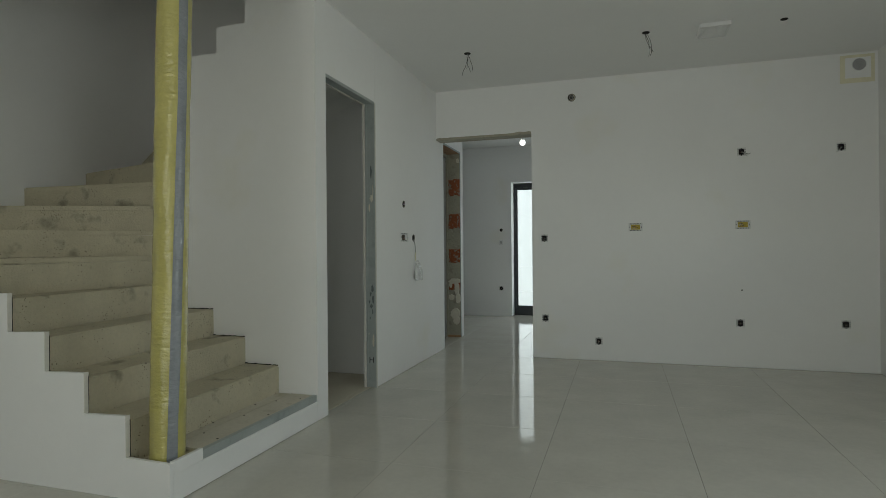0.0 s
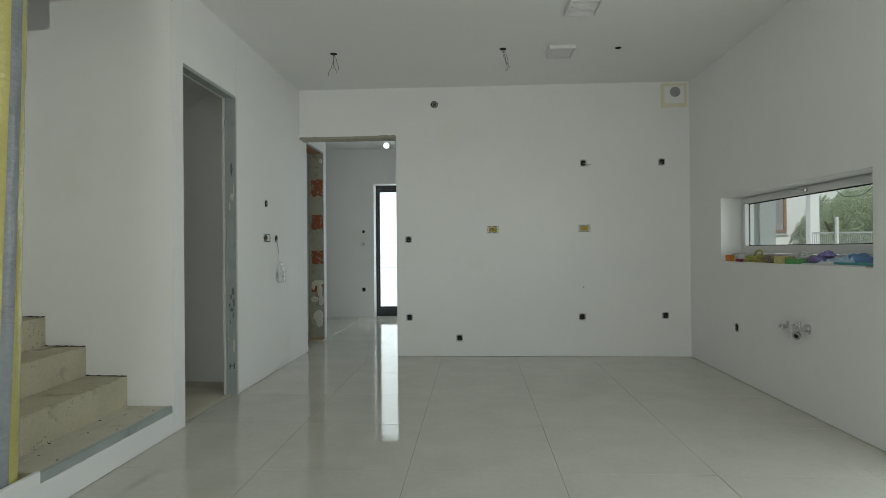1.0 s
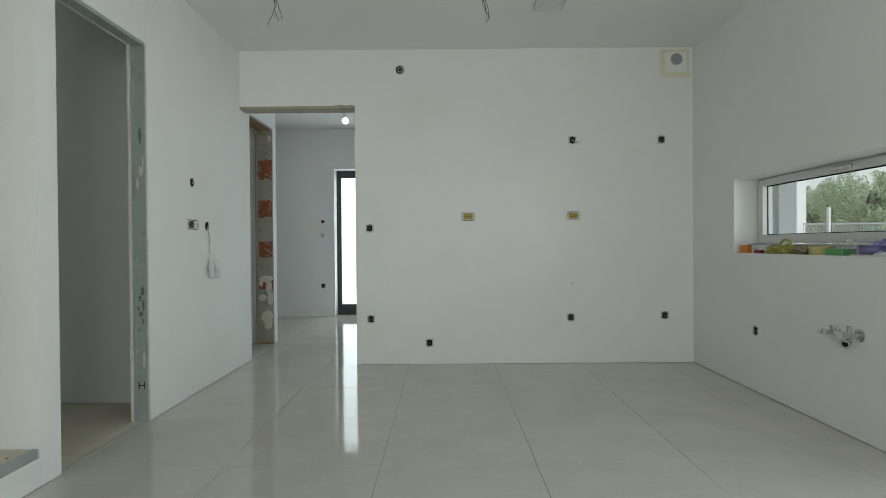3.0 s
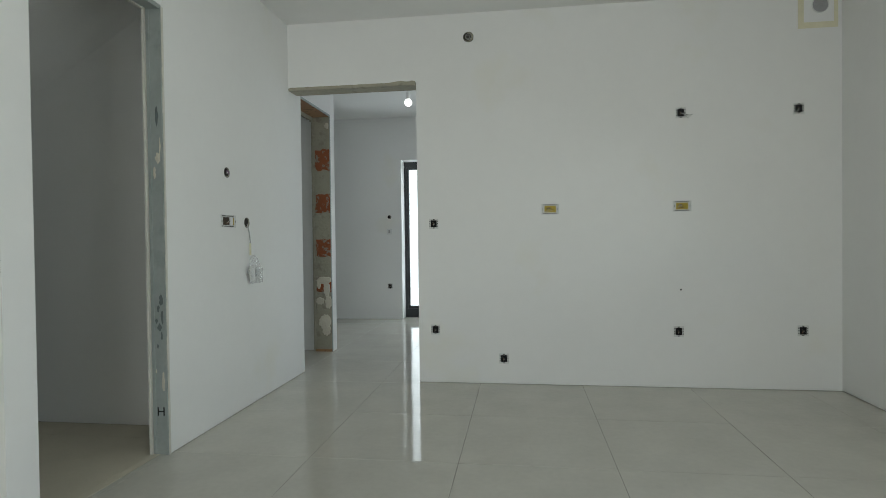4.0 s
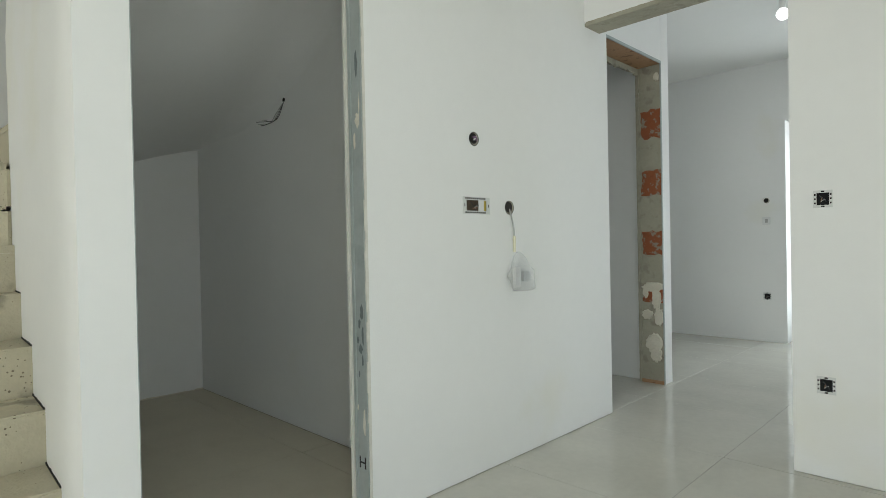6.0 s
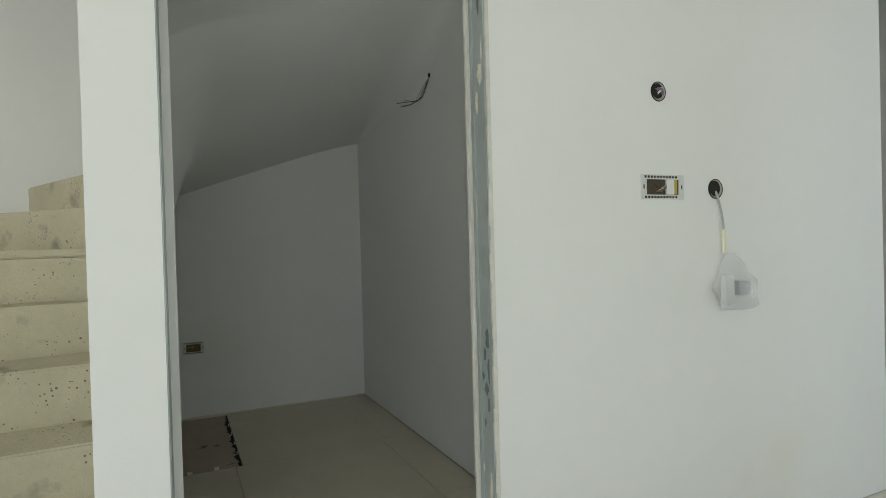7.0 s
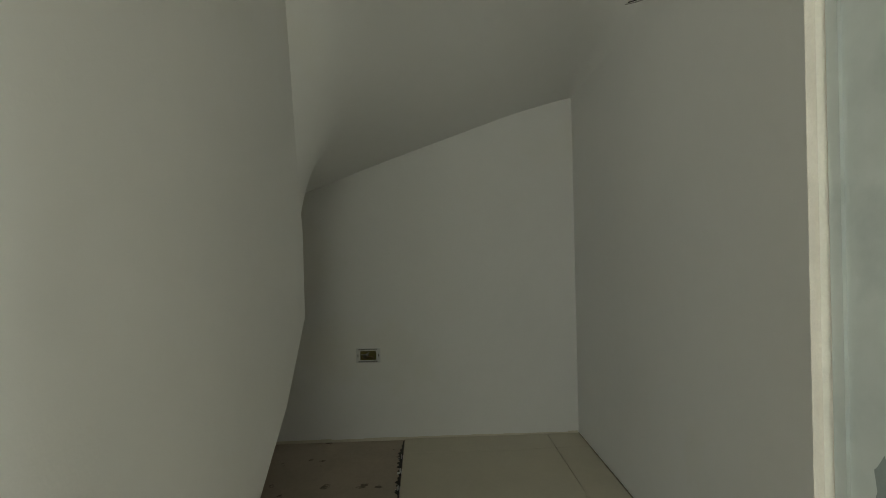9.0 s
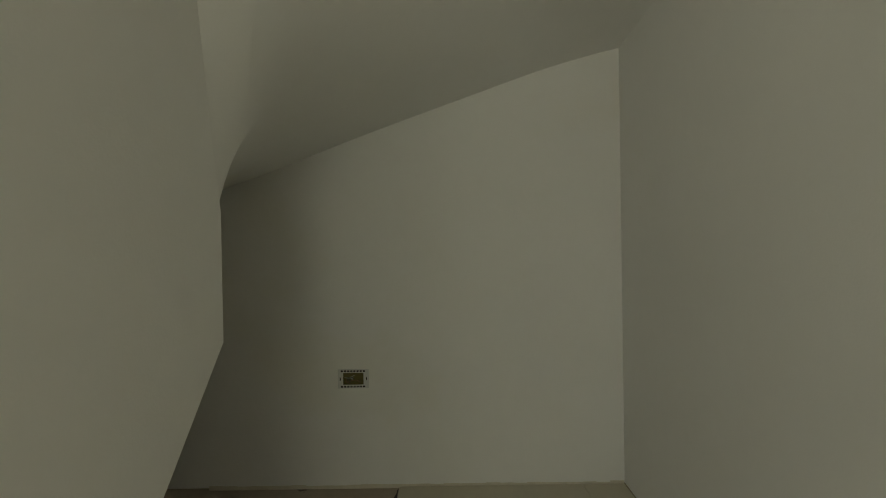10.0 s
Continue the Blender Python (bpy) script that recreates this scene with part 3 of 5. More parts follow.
for i in range(60):
    z = 2.13 * i / 60
    w = 0.002 + 0.006 * abs(noise.noise(Vector((z * 7, 1, 2)))) + 0.004 * abs(noise.noise(Vector((z * 23, 5, 2))))
    bx(bm, XL - 0.003, XL + 0.0025, YJ - w, YJ + 0.006, z, z + 2.13 / 60)
part("board_edge", bm, M_BOARD, stud, "ragged filler along the wall corner")
bm = B()
for (cx, cz, w, hgt, s) in ((-0.022, 0.353, 0.011, 0.05, 1), (-0.030, 1.42, 0.016, 0.03, 2), (-0.05, 1.35, 0.008, 0.03, 3), (-0.018, 1.47, 0.006, 0.05, 4), (-0.06, 0.40, 0.004, 0.012, 5)):
    nv = 14
    vs = [bm.verts.new((XL + cx + w * math.cos(2 * math.pi * i / nv) * random.uniform(.6, 1.2), YJ - 0.0045, cz + hgt * math.sin(2 * math.pi * i / nv) * random.uniform(.7, 1.1))) for i in range(nv)]
    top_v = bm.verts.new((XL + cx, YJ - 0.008, cz))
    for i in range(nv):
        bm.faces.new((vs[i], vs[(i + 1) % nv], top_v))
part("filler_smear", bm, M_FOAM, stud, "white filler smears")
M_SMUDGE = mat("glue_smudge", (0.16, 0.19, 0.19), 0.6, var=0.2, scale=20)
for (cx, cz, w, hgt) in ((-0.03, 0.74, 0.012, 0.03), (-0.045, 0.70, 0.008, 0.02), (-0.025, 0.66, 0.010, 0.035), (-0.04, 0.61, 0.012, 0.018), (-0.03, 0.57, 0.006, 0.022), (-0.055, 0.64, 0.007, 0.015), (-0.05, 0.52, 0.005, 0.012), (-0.035, 1.62, 0.01, 0.05)):
    bm = B()
    nv = 12
    vs = [bm.verts.new((XL + cx + w * math.cos(2 * math.pi * i / nv) * random.uniform(.6, 1.2), YJ - 0.0030, cz + hgt * math.sin(2 * math.pi * i / nv) * random.uniform(.7, 1.1))) for i in range(nv)]
    top_v = bm.verts.new((XL + cx, YJ - 0.0042, cz))
    for i in range(nv):
        bm.faces.new((vs[i], vs[(i + 1) % nv], top_v))
    part("smudge", bm, M_SMUDGE, stud, "dark glue smudge")
cu = bpy.data.curves.new("letter", "FONT")
cu.body, cu.size, cu.extrude, cu.align_x = "H", 0.062, 0.0006, "CENTER"
tmp = bpy.data.objects.new("letter", cu)
me = bpy.data.meshes.new_from_object(tmp)
bpy.data.objects.remove(tmp)
me.materials.clear(); me.materials.append(M_MARK)
ob = new("marking", me)
ob.matrix_world = pose(XL - 0.04, YJ - 0.0042, 0.185, 90, 0, 0)
ob.parent = stud
tagged(ob, "black hand-written letter H")

# ---- raw brick doorway in the hall ----
jamb = thing("brick_doorway_jamb", "raw mortar door jamb with exposed red brick patches and gypsum blobs", "door jamb", kind="structure")
bm = B()
bx(bm, XL - 0.215, XL - 0.049, 6.1675, 6.1715, 0.0, 2.165)
part("mortar", bm, M_CONC2, jamb, "grey rough mortar")


def blob(bm, cx, cz, w, h, depth, seed, boxy=0.0):
    """An uneven low patch on the jamb face."""
    n = 26
    rng = random.Random(seed)
    ring0, ring1 = [], []
    for i in range(n):
        a = 2 * math.pi * i / n
        c, s = math.cos(a), math.sin(a)
        if boxy:
            m_ = max(abs(c), abs(s))
            c, s = c / m_ * boxy + c * (1 - boxy), s / m_ * boxy + s * (1 - boxy)
        k = rng.uniform(0.90, 1.08) if boxy else rng.uniform(0.82, 1.12)
        x = min(XL - 0.051, max(XL - 0.212, cx + c * w * k))
        ring0.append(bm.verts.new((x, 6.1676, cz + s * h * k)))
        ring1.append(bm.verts.new((cx + (x - cx) * 0.86, 6.1676 - depth - 0.0004 * (seed % 9), cz + s * h * k * 0.88)))
    for i in range(n):
        bm.faces.new((ring0[i], ring0[(i + 1) % n], ring1[(i + 1) % n], ring1[i]))
    mid = bm.verts.new((cx, 6.1676 - depth - 0.0004 * (seed % 9) - 0.003, cz))
    for i in range(n):
        bm.faces.new((ring1[i], ring1[(i + 1) % n], mid))


JX = XL - 0.115
for cz, hh, sd in ((1.76, 0.098, 1), (1.36, 0.088, 2), (0.955, 0.082, 3), (0.605, 0.055, 4)):
    bm = B()
    blob(bm, JX + 0.008, cz, 0.082, hh, 0.004, sd, boxy=0.92)
    part("brick", bm, M_BRICK, jamb, "exposed red hollow brick")
for cx, cz, w, h, sd in ((0.0, 0.655, 0.085, 0.035, 11), (0.02, 0.58, 0.035, 0.085, 12), (-0.055, 0.62, 0.022, 0.045, 13), (-0.045, 0.465, 0.042, 0.035, 14), (0.035, 0.455, 0.035, 0.06, 15), (0.0, 0.275, 0.062, 0.07, 16), (0.012, 0.20, 0.04, 0.055, 17), (0.04, 2.07, 0.02, 0.03, 18)):
    bm = B()
    blob(bm, JX + cx, cz, w, h, 0.010, sd)
    part("gypsum_blob", bm, M_FOAM, jamb, "off-white gypsum blob")
bm = B(); bx(bm, XL - 0.218, XL - 0.047, YB + 0.24, 6.166, 2.150, 2.1655)
part("head_board", bm, M_WOODH, jamb, "rough brown board under the lintel")
bm = B()
for i in range(30):
    y = YB + 0.25 + i * 0.03
    bx(bm, XL - 0.224, XL - 0.206, y, y + 0.03, 2.125 - random.uniform(0, 0.02), 2.16)
for i in range(70):
    z = i * 0.031
    w = random.uniform(0.006, 0.018)
    bx(bm, XL - 0.222, XL - 0.214 + w, 6.163 - random.uniform(0, 0.004), 6.169, z, z + 0.031)
part("plaster_edge", bm, M_CONC2, jamb, "ragged grey plaster edge")
bm = B(); bx(bm, XL - 0.215, XL - 0.05, 6.161, 6.1675, 0, 0.022)
part("floor_strip", bm, M_WOODH, jamb, "brown strip at the floor")
bm = B(); bx(bm, XL - 0.051, XL - 0.0435, 6.162, 6.172, 0, 2.168); bx(bm, XL - 0.051, XL - 0.0435, YB + 0.24, 6.162, 2.15, 2.168)
part("corner_bead", bm, M_ZINC, jamb, "grey metal corner bead")

# ---- entrance door at the end of the hall ----
door = thing("door_1", "anthracite framed entrance door with a full bright glass pane", "door", kind="structure")
fy0, fy1 = YH + 0.20, YH + 0.27
bm = B()
bx(bm, DX0, DX0 + 0.032, fy0, fy1, 0.0, 2.045); bx(bm, DX1 - 0.032, DX1, fy0, fy1, 0.0, 2.045)
bx(bm, DX0 + 0.032, DX1 - 0.032, fy0, fy1, 1.98, 2.045); bx(bm, DX0 + 0.032, DX1 - 0.032, fy0, fy1, 0.0, 0.11)
part("door_frame", bm, M_ANTH, door)
bm = B()
bx(bm, DX0 + 0.032, DX0 + 0.058, fy0 + 0.015, fy1 - 0.01, 0.11, 1.98); bx(bm, DX1 - 0.058, DX1 - 0.032, fy0 + 0.015, fy1 - 0.01, 0.11, 1.98)
bx(bm, DX0 + 0.058, DX1 - 0.058, fy0 + 0.015, fy1 - 0.01, 1.945, 1.98); bx(bm, DX0 + 0.058, DX1 - 0.058, fy0 + 0.015, fy1 - 0.01, 0.11, 0.145)
part("leaf_frame", bm, M_ANTH, door)
bm = B(); bx(bm, DX0 + 0.058, DX1 - 0.058, fy0 + 0.03, fy0 + 0.036, 0.145, 1.945)
pane = part("pane", bm, M_GLASS, door, "clear glass pane against white daylight")
pane.visible_shadow = False

bm = B()
for k in range(6):
    bx(bm, -2.1, 0.4, 9.2, 9.22, -0.1 + 0.42 * k, 0.315 + 0.42 * k)
backdrop = solid("backdrop", bm, emission("white_daylight", (0.93, 0.97, 1.0), 1.9), "glaring white daylight behind the hall door", "backdrop", "structure")

# ---- kitchen window ----
win = thing("window_1", "white plastic tilt window, long and low, over the sill", "window", kind="structure")
fx0, fx1 = 2.275, 2.345
bm = B()
bx(bm, fx0, fx1, WY0, WY1, WZ0, 0.975); bx(bm, fx0, fx1, WY0, WY1, 1.425, WZ1)
bx(bm, fx0, fx1, WY1 - 0.02, WY1, 0.975, 1.425); bx(bm, fx0, fx1, WY0, WY0 + 0.02, 0.975, 1.425)
part("window_frame", bm, M_PVC, win)
bm = B()
bx(bm, fx0 - 0.015, fx1 - 0.012, WY0 + 0.02, WY1 - 0.02, 0.98, 1.038); bx(bm, fx0 - 0.015, fx1 - 0.012, WY0 + 0.02, WY1 - 0.02, 1.378, 1.422)
bx(bm, fx0 - 0.015, fx1 - 0.012, WY1 - 0.075, WY1 - 0.02, 1.038, 1.378); bx(bm, fx0 - 0.015, fx1 - 0.012, WY0 + 0.02, WY0 + 0.075, 1.038, 1.378)
bmesh.ops.bevel(bm, geom=bm.edges[:], offset=0.004, segments=2, affect="EDGES")
part("sash", bm, M_PVC, win)
bm = B()
for (y0, y1, z0, z1) in ((WY0 + 0.075, WY1 - 0.075, 1.038, 1.043), (WY0 + 0.075, WY1 - 0.075, 1.372, 1.378), (WY1 - 0.0775, WY1 - 0.075, 1.043, 1.372), (WY0 + 0.075, WY0 + 0.0775, 1.043, 1.372)):
    bx(bm, 2.291, 2.305, y0, y1, z0, z1) if y1 - y0 > 0.1 else bx(bm, 2.2945, 2.3015, y0, y1, z0, z1)
part("gasket", bm, M_BLACK, win, "black rubber gasket")
bm = B(); bx(bm, 2.295, 2.301, WY0 + 0.075, WY1 - 0.075, 1.038, 1.378)
pane = part("pane", bm, M_GLASS, win)
pane.visible_shadow = False
bm = B(); bx(bm, 2.248, 2.26, 3.52, 3.55, 1.388, 1.412); cyl(bm, (2.24, 3.535, 1.40), (2.235, 3.66, 1.402), 0.008, n=10)
part("handle", bm, M_CHROME, win, "small silver window handle")
# grey facing puts the outer reveal's shading into the colour
bm = B(); bx(bm, XO - 0.002, XO + 0.03, WY0 - 0.05, WY1 + 0.05, 0.86, 0.91)
bx(bm, 2.345, XO + 0.001, WY1 - 0.004, WY1 - 0.001, 0.93, 1.43); bx(bm, 2.40, 2.45, WY1 - 0.035, WY1 - 0.004, 0.93, 1.43); bx(bm, XO + 0.001, XO + 0.05, WY1 - 0.003, WY1 + 0.30, 0.93, 1.60)
part("outer_reveal", bm, M_REVEAL_GREY, win, "outer reveal, greyed for its shading, with a blind rail")



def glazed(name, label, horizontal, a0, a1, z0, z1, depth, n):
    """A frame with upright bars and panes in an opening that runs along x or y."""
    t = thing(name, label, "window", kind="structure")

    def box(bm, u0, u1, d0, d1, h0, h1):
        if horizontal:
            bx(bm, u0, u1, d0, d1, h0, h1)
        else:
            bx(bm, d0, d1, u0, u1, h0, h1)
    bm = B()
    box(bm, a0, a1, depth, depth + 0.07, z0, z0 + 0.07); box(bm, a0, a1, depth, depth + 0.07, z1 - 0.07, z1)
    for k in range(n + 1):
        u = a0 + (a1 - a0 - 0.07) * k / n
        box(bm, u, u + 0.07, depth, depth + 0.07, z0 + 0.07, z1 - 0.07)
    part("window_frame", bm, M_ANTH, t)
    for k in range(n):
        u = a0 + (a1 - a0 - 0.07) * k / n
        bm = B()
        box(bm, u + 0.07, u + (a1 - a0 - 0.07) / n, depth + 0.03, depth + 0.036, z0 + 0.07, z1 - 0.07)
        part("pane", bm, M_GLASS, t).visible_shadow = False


# unseen glazing, added so the garden, terrace and hall lamps sit in windows
glazed("added_window_2", "unseen wide anthracite garden door with clear panes, added for the lamp", True, -1.3, 1.7, 0, 2.42, YS - 0.2, 3)
glazed("added_window_3", "unseen wide anthracite terrace door with clear panes, added for the lamp", False, -1.2, 2.3, 0, 2.35, XO - 0.12, 3)
glazed("added_window_4", "unseen square anthracite hall window, added for the lamp", False, 6.4, 7.6, 0.9, 2.1, XO - 0.12, 1)

# ---- plates, holes and loose cables on the walls ----


def single_box(where, turn, label, cables=0, cover=False):
    t = thing("socket_box", label, "socket box", "open wall boxes")
    bm = B()
    w, h, iw, ih = 0.033, 0.035, 0.0215, 0.0245
    for (x0, x1, z0, z1) in ((-w, w, ih, h), (-w, w, -h, -ih), (-w, -iw, -ih, ih), (iw, w, -ih, ih)):
        bx(bm, x0, x1, -0.003, 0.002, z0, z1)
    nf = len(bm.faces)
    for sx in (-1, 1):
        for k in range(3):
            bx(bm, sx * 0.027 - 0.003, sx * 0.027 + 0.003, -0.0036, -0.0030, -0.02 + 0.017 * k, -0.013 + 0.017 * k)
    for sz in (-1, 1):
        bx(bm, -0.006, 0.006, -0.0036, -0.003, sz * 0.030 - 0.003, sz * 0.030 + 0.003)
    bm.faces.ensure_lookup_table()
    for f in bm.faces[nf:]:
        f.material_index = 1
    part("mounting_frame", bm, M_PLATE, t, "white perforated frame").data.materials.append(M_DARK)
    # flat plate, blackened in place of the box's unlit depth
    bm = B()
    bx(bm, -iw, iw, -0.0022, 0.001, -ih, ih)
    part("box", bm, M_BLACK, t, "black box insert")
    for k in range(3):
        a = k * 2.1
        wire("cable", [(-0.012 + 0.01 * k, -0.003, 0.014 - 0.008 * k), (0.004 * math.cos(a), -0.008, 0.006 * math.sin(a)), (0.012 * math.cos(a), -0.006, -0.012)], 0.0014, (M_WIREK, M_WIREB, M_WIREG)[k], t)
    for k in range(cables):
        s = 1 if cables > 1 else -1
        wire("cable", [(0.0, -0.004, 0.0), (0.015 * s, -0.03, -0.012 + 0.004 * k), (0.03 * s + 0.006 * k, -0.035, -0.038), (0.045 * s + 0.01 * k, -0.03, -0.045 + 0.014 * k)], 0.0018, (M_WIREG, M_PLATE, M_WIREK)[k % 3], t, "loose cable end")
    t.matrix_world = pose(*where, 0, 0, turn)
    return t


LB = "open square wall box with white frame, wires inside"
for x, z in ((-0.565, 1.128), (-0.561, 0.377), (-0.079, 0.178), (1.090, 0.379), (1.865, 0.391)):
    single_box((x, YB, z), 0, LB)
single_box((1.110, YB, 1.841), 0, "open wall box with loose cable ends hanging out", 3)
single_box((1.842, YB, 1.839), 0, "open wall box with one cable curling out", 1)
single_box((XR, 4.192, 0.405), -90, LB)
t = thing("wall_plate", "small white blank wall plate beside the hall door", "wall plate")
bm = B(); bx(bm, -0.034, 0.034, -0.006, 0.0, -0.036, 0.036)
bmesh.ops.bevel(bm, geom=bm.edges[:], offset=0.002, segments=1, affect="EDGES")
part("plate", bm, M_PVC, t)
bm = B(); bx(bm, -0.012, 0.012, -0.0075, -0.006, -0.018, 0.018)
part("cover", bm, M_WIREG, t, "grey inner cover")
t.location = (-1.636, YH, 1.13)
single_box((-1.637, YH, 0.425), 0, LB)


def triple_box(where, turn, label, inner, module=False, w=0.059):
    t = thing("switch_box", label, "switch box", "long wall boxes")
    bm = B()
    h, iw, ih = 0.036, w - 0.020, 0.0225
    for (x0, x1, z0, z1) in ((-w, w, ih, h), (-w, w, -h, -ih), (-w, -iw, -ih, ih), (iw, w, -ih, ih)):
        bx(bm, x0, x1, -0.004, 0.002, z0, z1)
    nf = len(bm.faces)
    for k in range(round(w / 0.0074)):
        for sz in (-1, 1):
            bx(bm, -w + 0.012 + 0.012 * k, -w + 0.0195 + 0.012 * k, -0.0046, -0.004, sz * 0.0295 - 0.0032, sz * 0.0295 + 0.0032)
    for sx in (-1, 1):
        bx(bm, sx * (w - 0.009) - 0.002, sx * (w - 0.009) + 0.002, -0.0046, -0.004, -0.006, 0.006)
    bm.faces.ensure_lookup_table()
    for f in bm.faces[nf:]:
        f.material_index = 1
    part("mounting_frame", bm, M_PLATE, t, "white perforated frame").data.materials.append(M_DARK)
    bm = B(); bx(bm, -iw, iw, -0.001, 0.001, -ih, ih)
    part("box", bm, inner, t, "yellow box insert")
    for k in range(6):
        rng = random.Random(k + int(where[2] * 100))
        wire("cable", [(rng.uniform(-.034, .0), -0.002, rng.uniform(-.018, .018)) for _ in range(2)] + [(rng.uniform(-.03, .03), -0.008, rng.uniform(-.016, .016)), (rng.uniform(-.03, .03), -0.002, rng.uniform(-.016, .016))], 0.0016, (M_WIREK, M_WIREB, M_WIREG)[k % 3], t)
    if module:
        bm = B(); bx(bm, 0.012, 0.042, -0.008, 0.0, -0.022, 0.022)
        bmesh.ops.bevel(bm, geom=bm.edges[:], offset=0.0015, segments=1, affect="EDGES")
        part("module", bm, M_PVC, t, "white switch module")
        bm = B(); bx(bm, 0.043, 0.058, -0.003, 0.0, -0.021, 0.021)
        part("insert", bm, M_YBOX, t, "yellow box insert")
    t.matrix_world = pose(*where, 0, 0, turn)
    return t


triple_box((0.248, YB, 1.216), 0, "long open wall box with tangled wires, yellow inside", M_YBOX)
triple_box((1.115, YB, 1.220), 0, "long open wall box, yellow inside", M_YBOX)
triple_box((XL, 4.234, 1.136), 90, "long open wall box holding one white switch module", mat("brown_box", (0.07, 0.05, 0.03), 0.7, var=0.5, scale=60), True, 0.084)
# insert yellow darkened here, the box's shaded inside put into the colour
triple_box((XS, 3.010, 0.413), 90, "long open wall box in the dark closet", mat("dark_yellow_box", (0.11, 0.095, 0.02), 0.7, var=0.4, scale=40))


def hole(where, turn, r, label, rimmat, inner):
    t = thing("wall_hole", label, "wall hole", "round wall holes")
    # flat discs: the off-centre dark one paints the hole's shaded depth
    bm = B(); cyl(bm, (0, -0.002, 0), (0, 0.002, 0), r * 0.93, n=28)
    part("throat", bm, M_CONC2, t, "flat grey disc, a crescent for the throat's depth")
    bm = B(); cyl(bm, (-0.14 * r, -0.0024, 0.05 * r), (-0.14 * r, 0.001, 0.05 * r), r * 0.78, n=24)
    part("opening", bm, M_DARK, t, "dark disc painted as the shaded opening")
    bm = B(); ring(bm, (0, -0.0005, 0), (0, -1, 0), r * 0.92, r, 0.0025)
    part("rim", bm, rimmat, t, "thin rim")
    for k in range(inner):
        if rimmat is M_DARK:
            wire("cable", [(-0.4 * r, -0.003, 0.1 * r), (0.1 * r, -0.006, 0.45 * r), (0.55 * r, -0.006, 0.2 * r), (0.45 * r, -0.003, -0.3 * r)], 0.0045, M_VIOLET, t, "violet conduit end")
            wire("cable", [(-0.2 * r, -0.003, -0.2 * r), (0.2 * r, -0.006, 0.0), (0.35 * r, -0.004, 0.4 * r)], 0.003, M_PLATE, t, "white cable end")
            continue
        bm = B(); ring(bm, (0.004 * (k - 1), -0.0018, 0.003 * k), (0, -1, 0), r * (0.35 + 0.2 * k), r * (0.43 + 0.2 * k), 0.003, 18)
        part("conduit", bm, M_WIREG, t, "corrugated conduit end")
    t.matrix_world = pose(*where, 0, 0, turn)
    return t


hole((-0.304, YB, 2.429), 0, 0.036, "round hole in the kitchen wall with conduit ends", M_BLACK, 2)
hole((XL, 4.226, 1.416), 90, 0.029, "round wall hole with violet conduits inside", M_DARK, 1)
hole((XL, 4.457, 1.134), 90, 0.031, "round wall hole with a hanging cable", M_DARK, 0)
hole((-1.633, YH, 1.318), 0, 0.024, "small round hole in the hall wall", M_DARK, 0)
bm = B(); cyl(bm, (1.105, YB - 0.001, 0.66), (1.105, YB + 0.002, 0.66), 0.006, n=10)
solid("drill_hole", bm, M_DARK, "tiny drilled hole in the kitchen wall", "wall hole")

# vent in the corner
vent = thing("vent_opening", "round exhaust duct opening framed by a yellowish primed square", "vent")
bm = B(); bx(bm, 1.838, 2.078, YB - 0.0022, YB + 0.001, 2.352, 2.578)
part("primed_square", bm, M_STAIN, vent, "yellowish primer patch")
bm = B(); bx(bm, 1.873, 2.052, YB - 0.004, YB, 2.39, 2.555)
part("plaster_square", bm, M_WALL, vent, "white plaster inside the primed border")
bm = B(); cyl(bm, (1.970, YB - 0.0065, 2.497), (1.970, YB, 2.497), 0.048, n=32)
part("duct", bm, mat("grey_duct", (0.36, 0.36, 0.37), 0.6, var=0.2, scale=12), vent, "grey round duct mouth")
bm = B(); ring(bm, (1.970, YB - 0.004, 2.497), (0, -1, 0), 0.047, 0.051, 0.006)
part("duct_rim", bm, M_PLATE, vent, "thin pale rim")

# ceiling outlets with loose wires
for (x, y) in ((-1.037, 4.135), (0.308, 4.13)):
    t = thing("ceiling_outlet", "round ceiling hole with thin cables hanging loose", "ceiling outlet", "ceiling outlets")
    bm = B(); ring(bm, (0, 0, 0.001), (0, 0, -1), 0.020, 0.027, 0.004)
    part("rim", bm, M_BLACK, t)
    # dark disc, the shade of the hole put into its colour
    bm = B(); cyl(bm, (0, 0, -0.001), (0, 0, 0.003), 0.022)
    part("opening", bm, M_DARK, t, "dark disc painted as the shaded opening")
    rng = random.Random(int(x * 10))
    for k in range(4):
        pts = [(0, 0, 0)]
        px, py = 0.0, 0.0
        L_ = rng.uniform(0.11, 0.20)
        for j in range(1, 8):
            px += rng.uniform(-0.017, 0.017) + (k - 1.5) * 0.002
            py += rng.uniform(-0.014, 0.014)
            pts.append((px, py, -L_ * (j + rng.uniform(-0.6, 0.6)) / 7))
        wire("cable", pts, 0.0016, (M_WIREK, M_WIREG, M_WIREK, M_WIREK)[k], t)
    t.location = (x, y, ZC)
t = thing("ceiling_hole", "small round dark hole in the ceiling", "ceiling outlet")
bm = B(); ring(bm, (0, 0, 0.001), (0, 0, -1), 0.019, 0.024, 0.004); cyl(bm, (0, 0, -0.001), (0, 0, 0.003), 0.021)
part("opening", bm, M_DARK, t)
t.location = (1.208, 4.175, ZC)
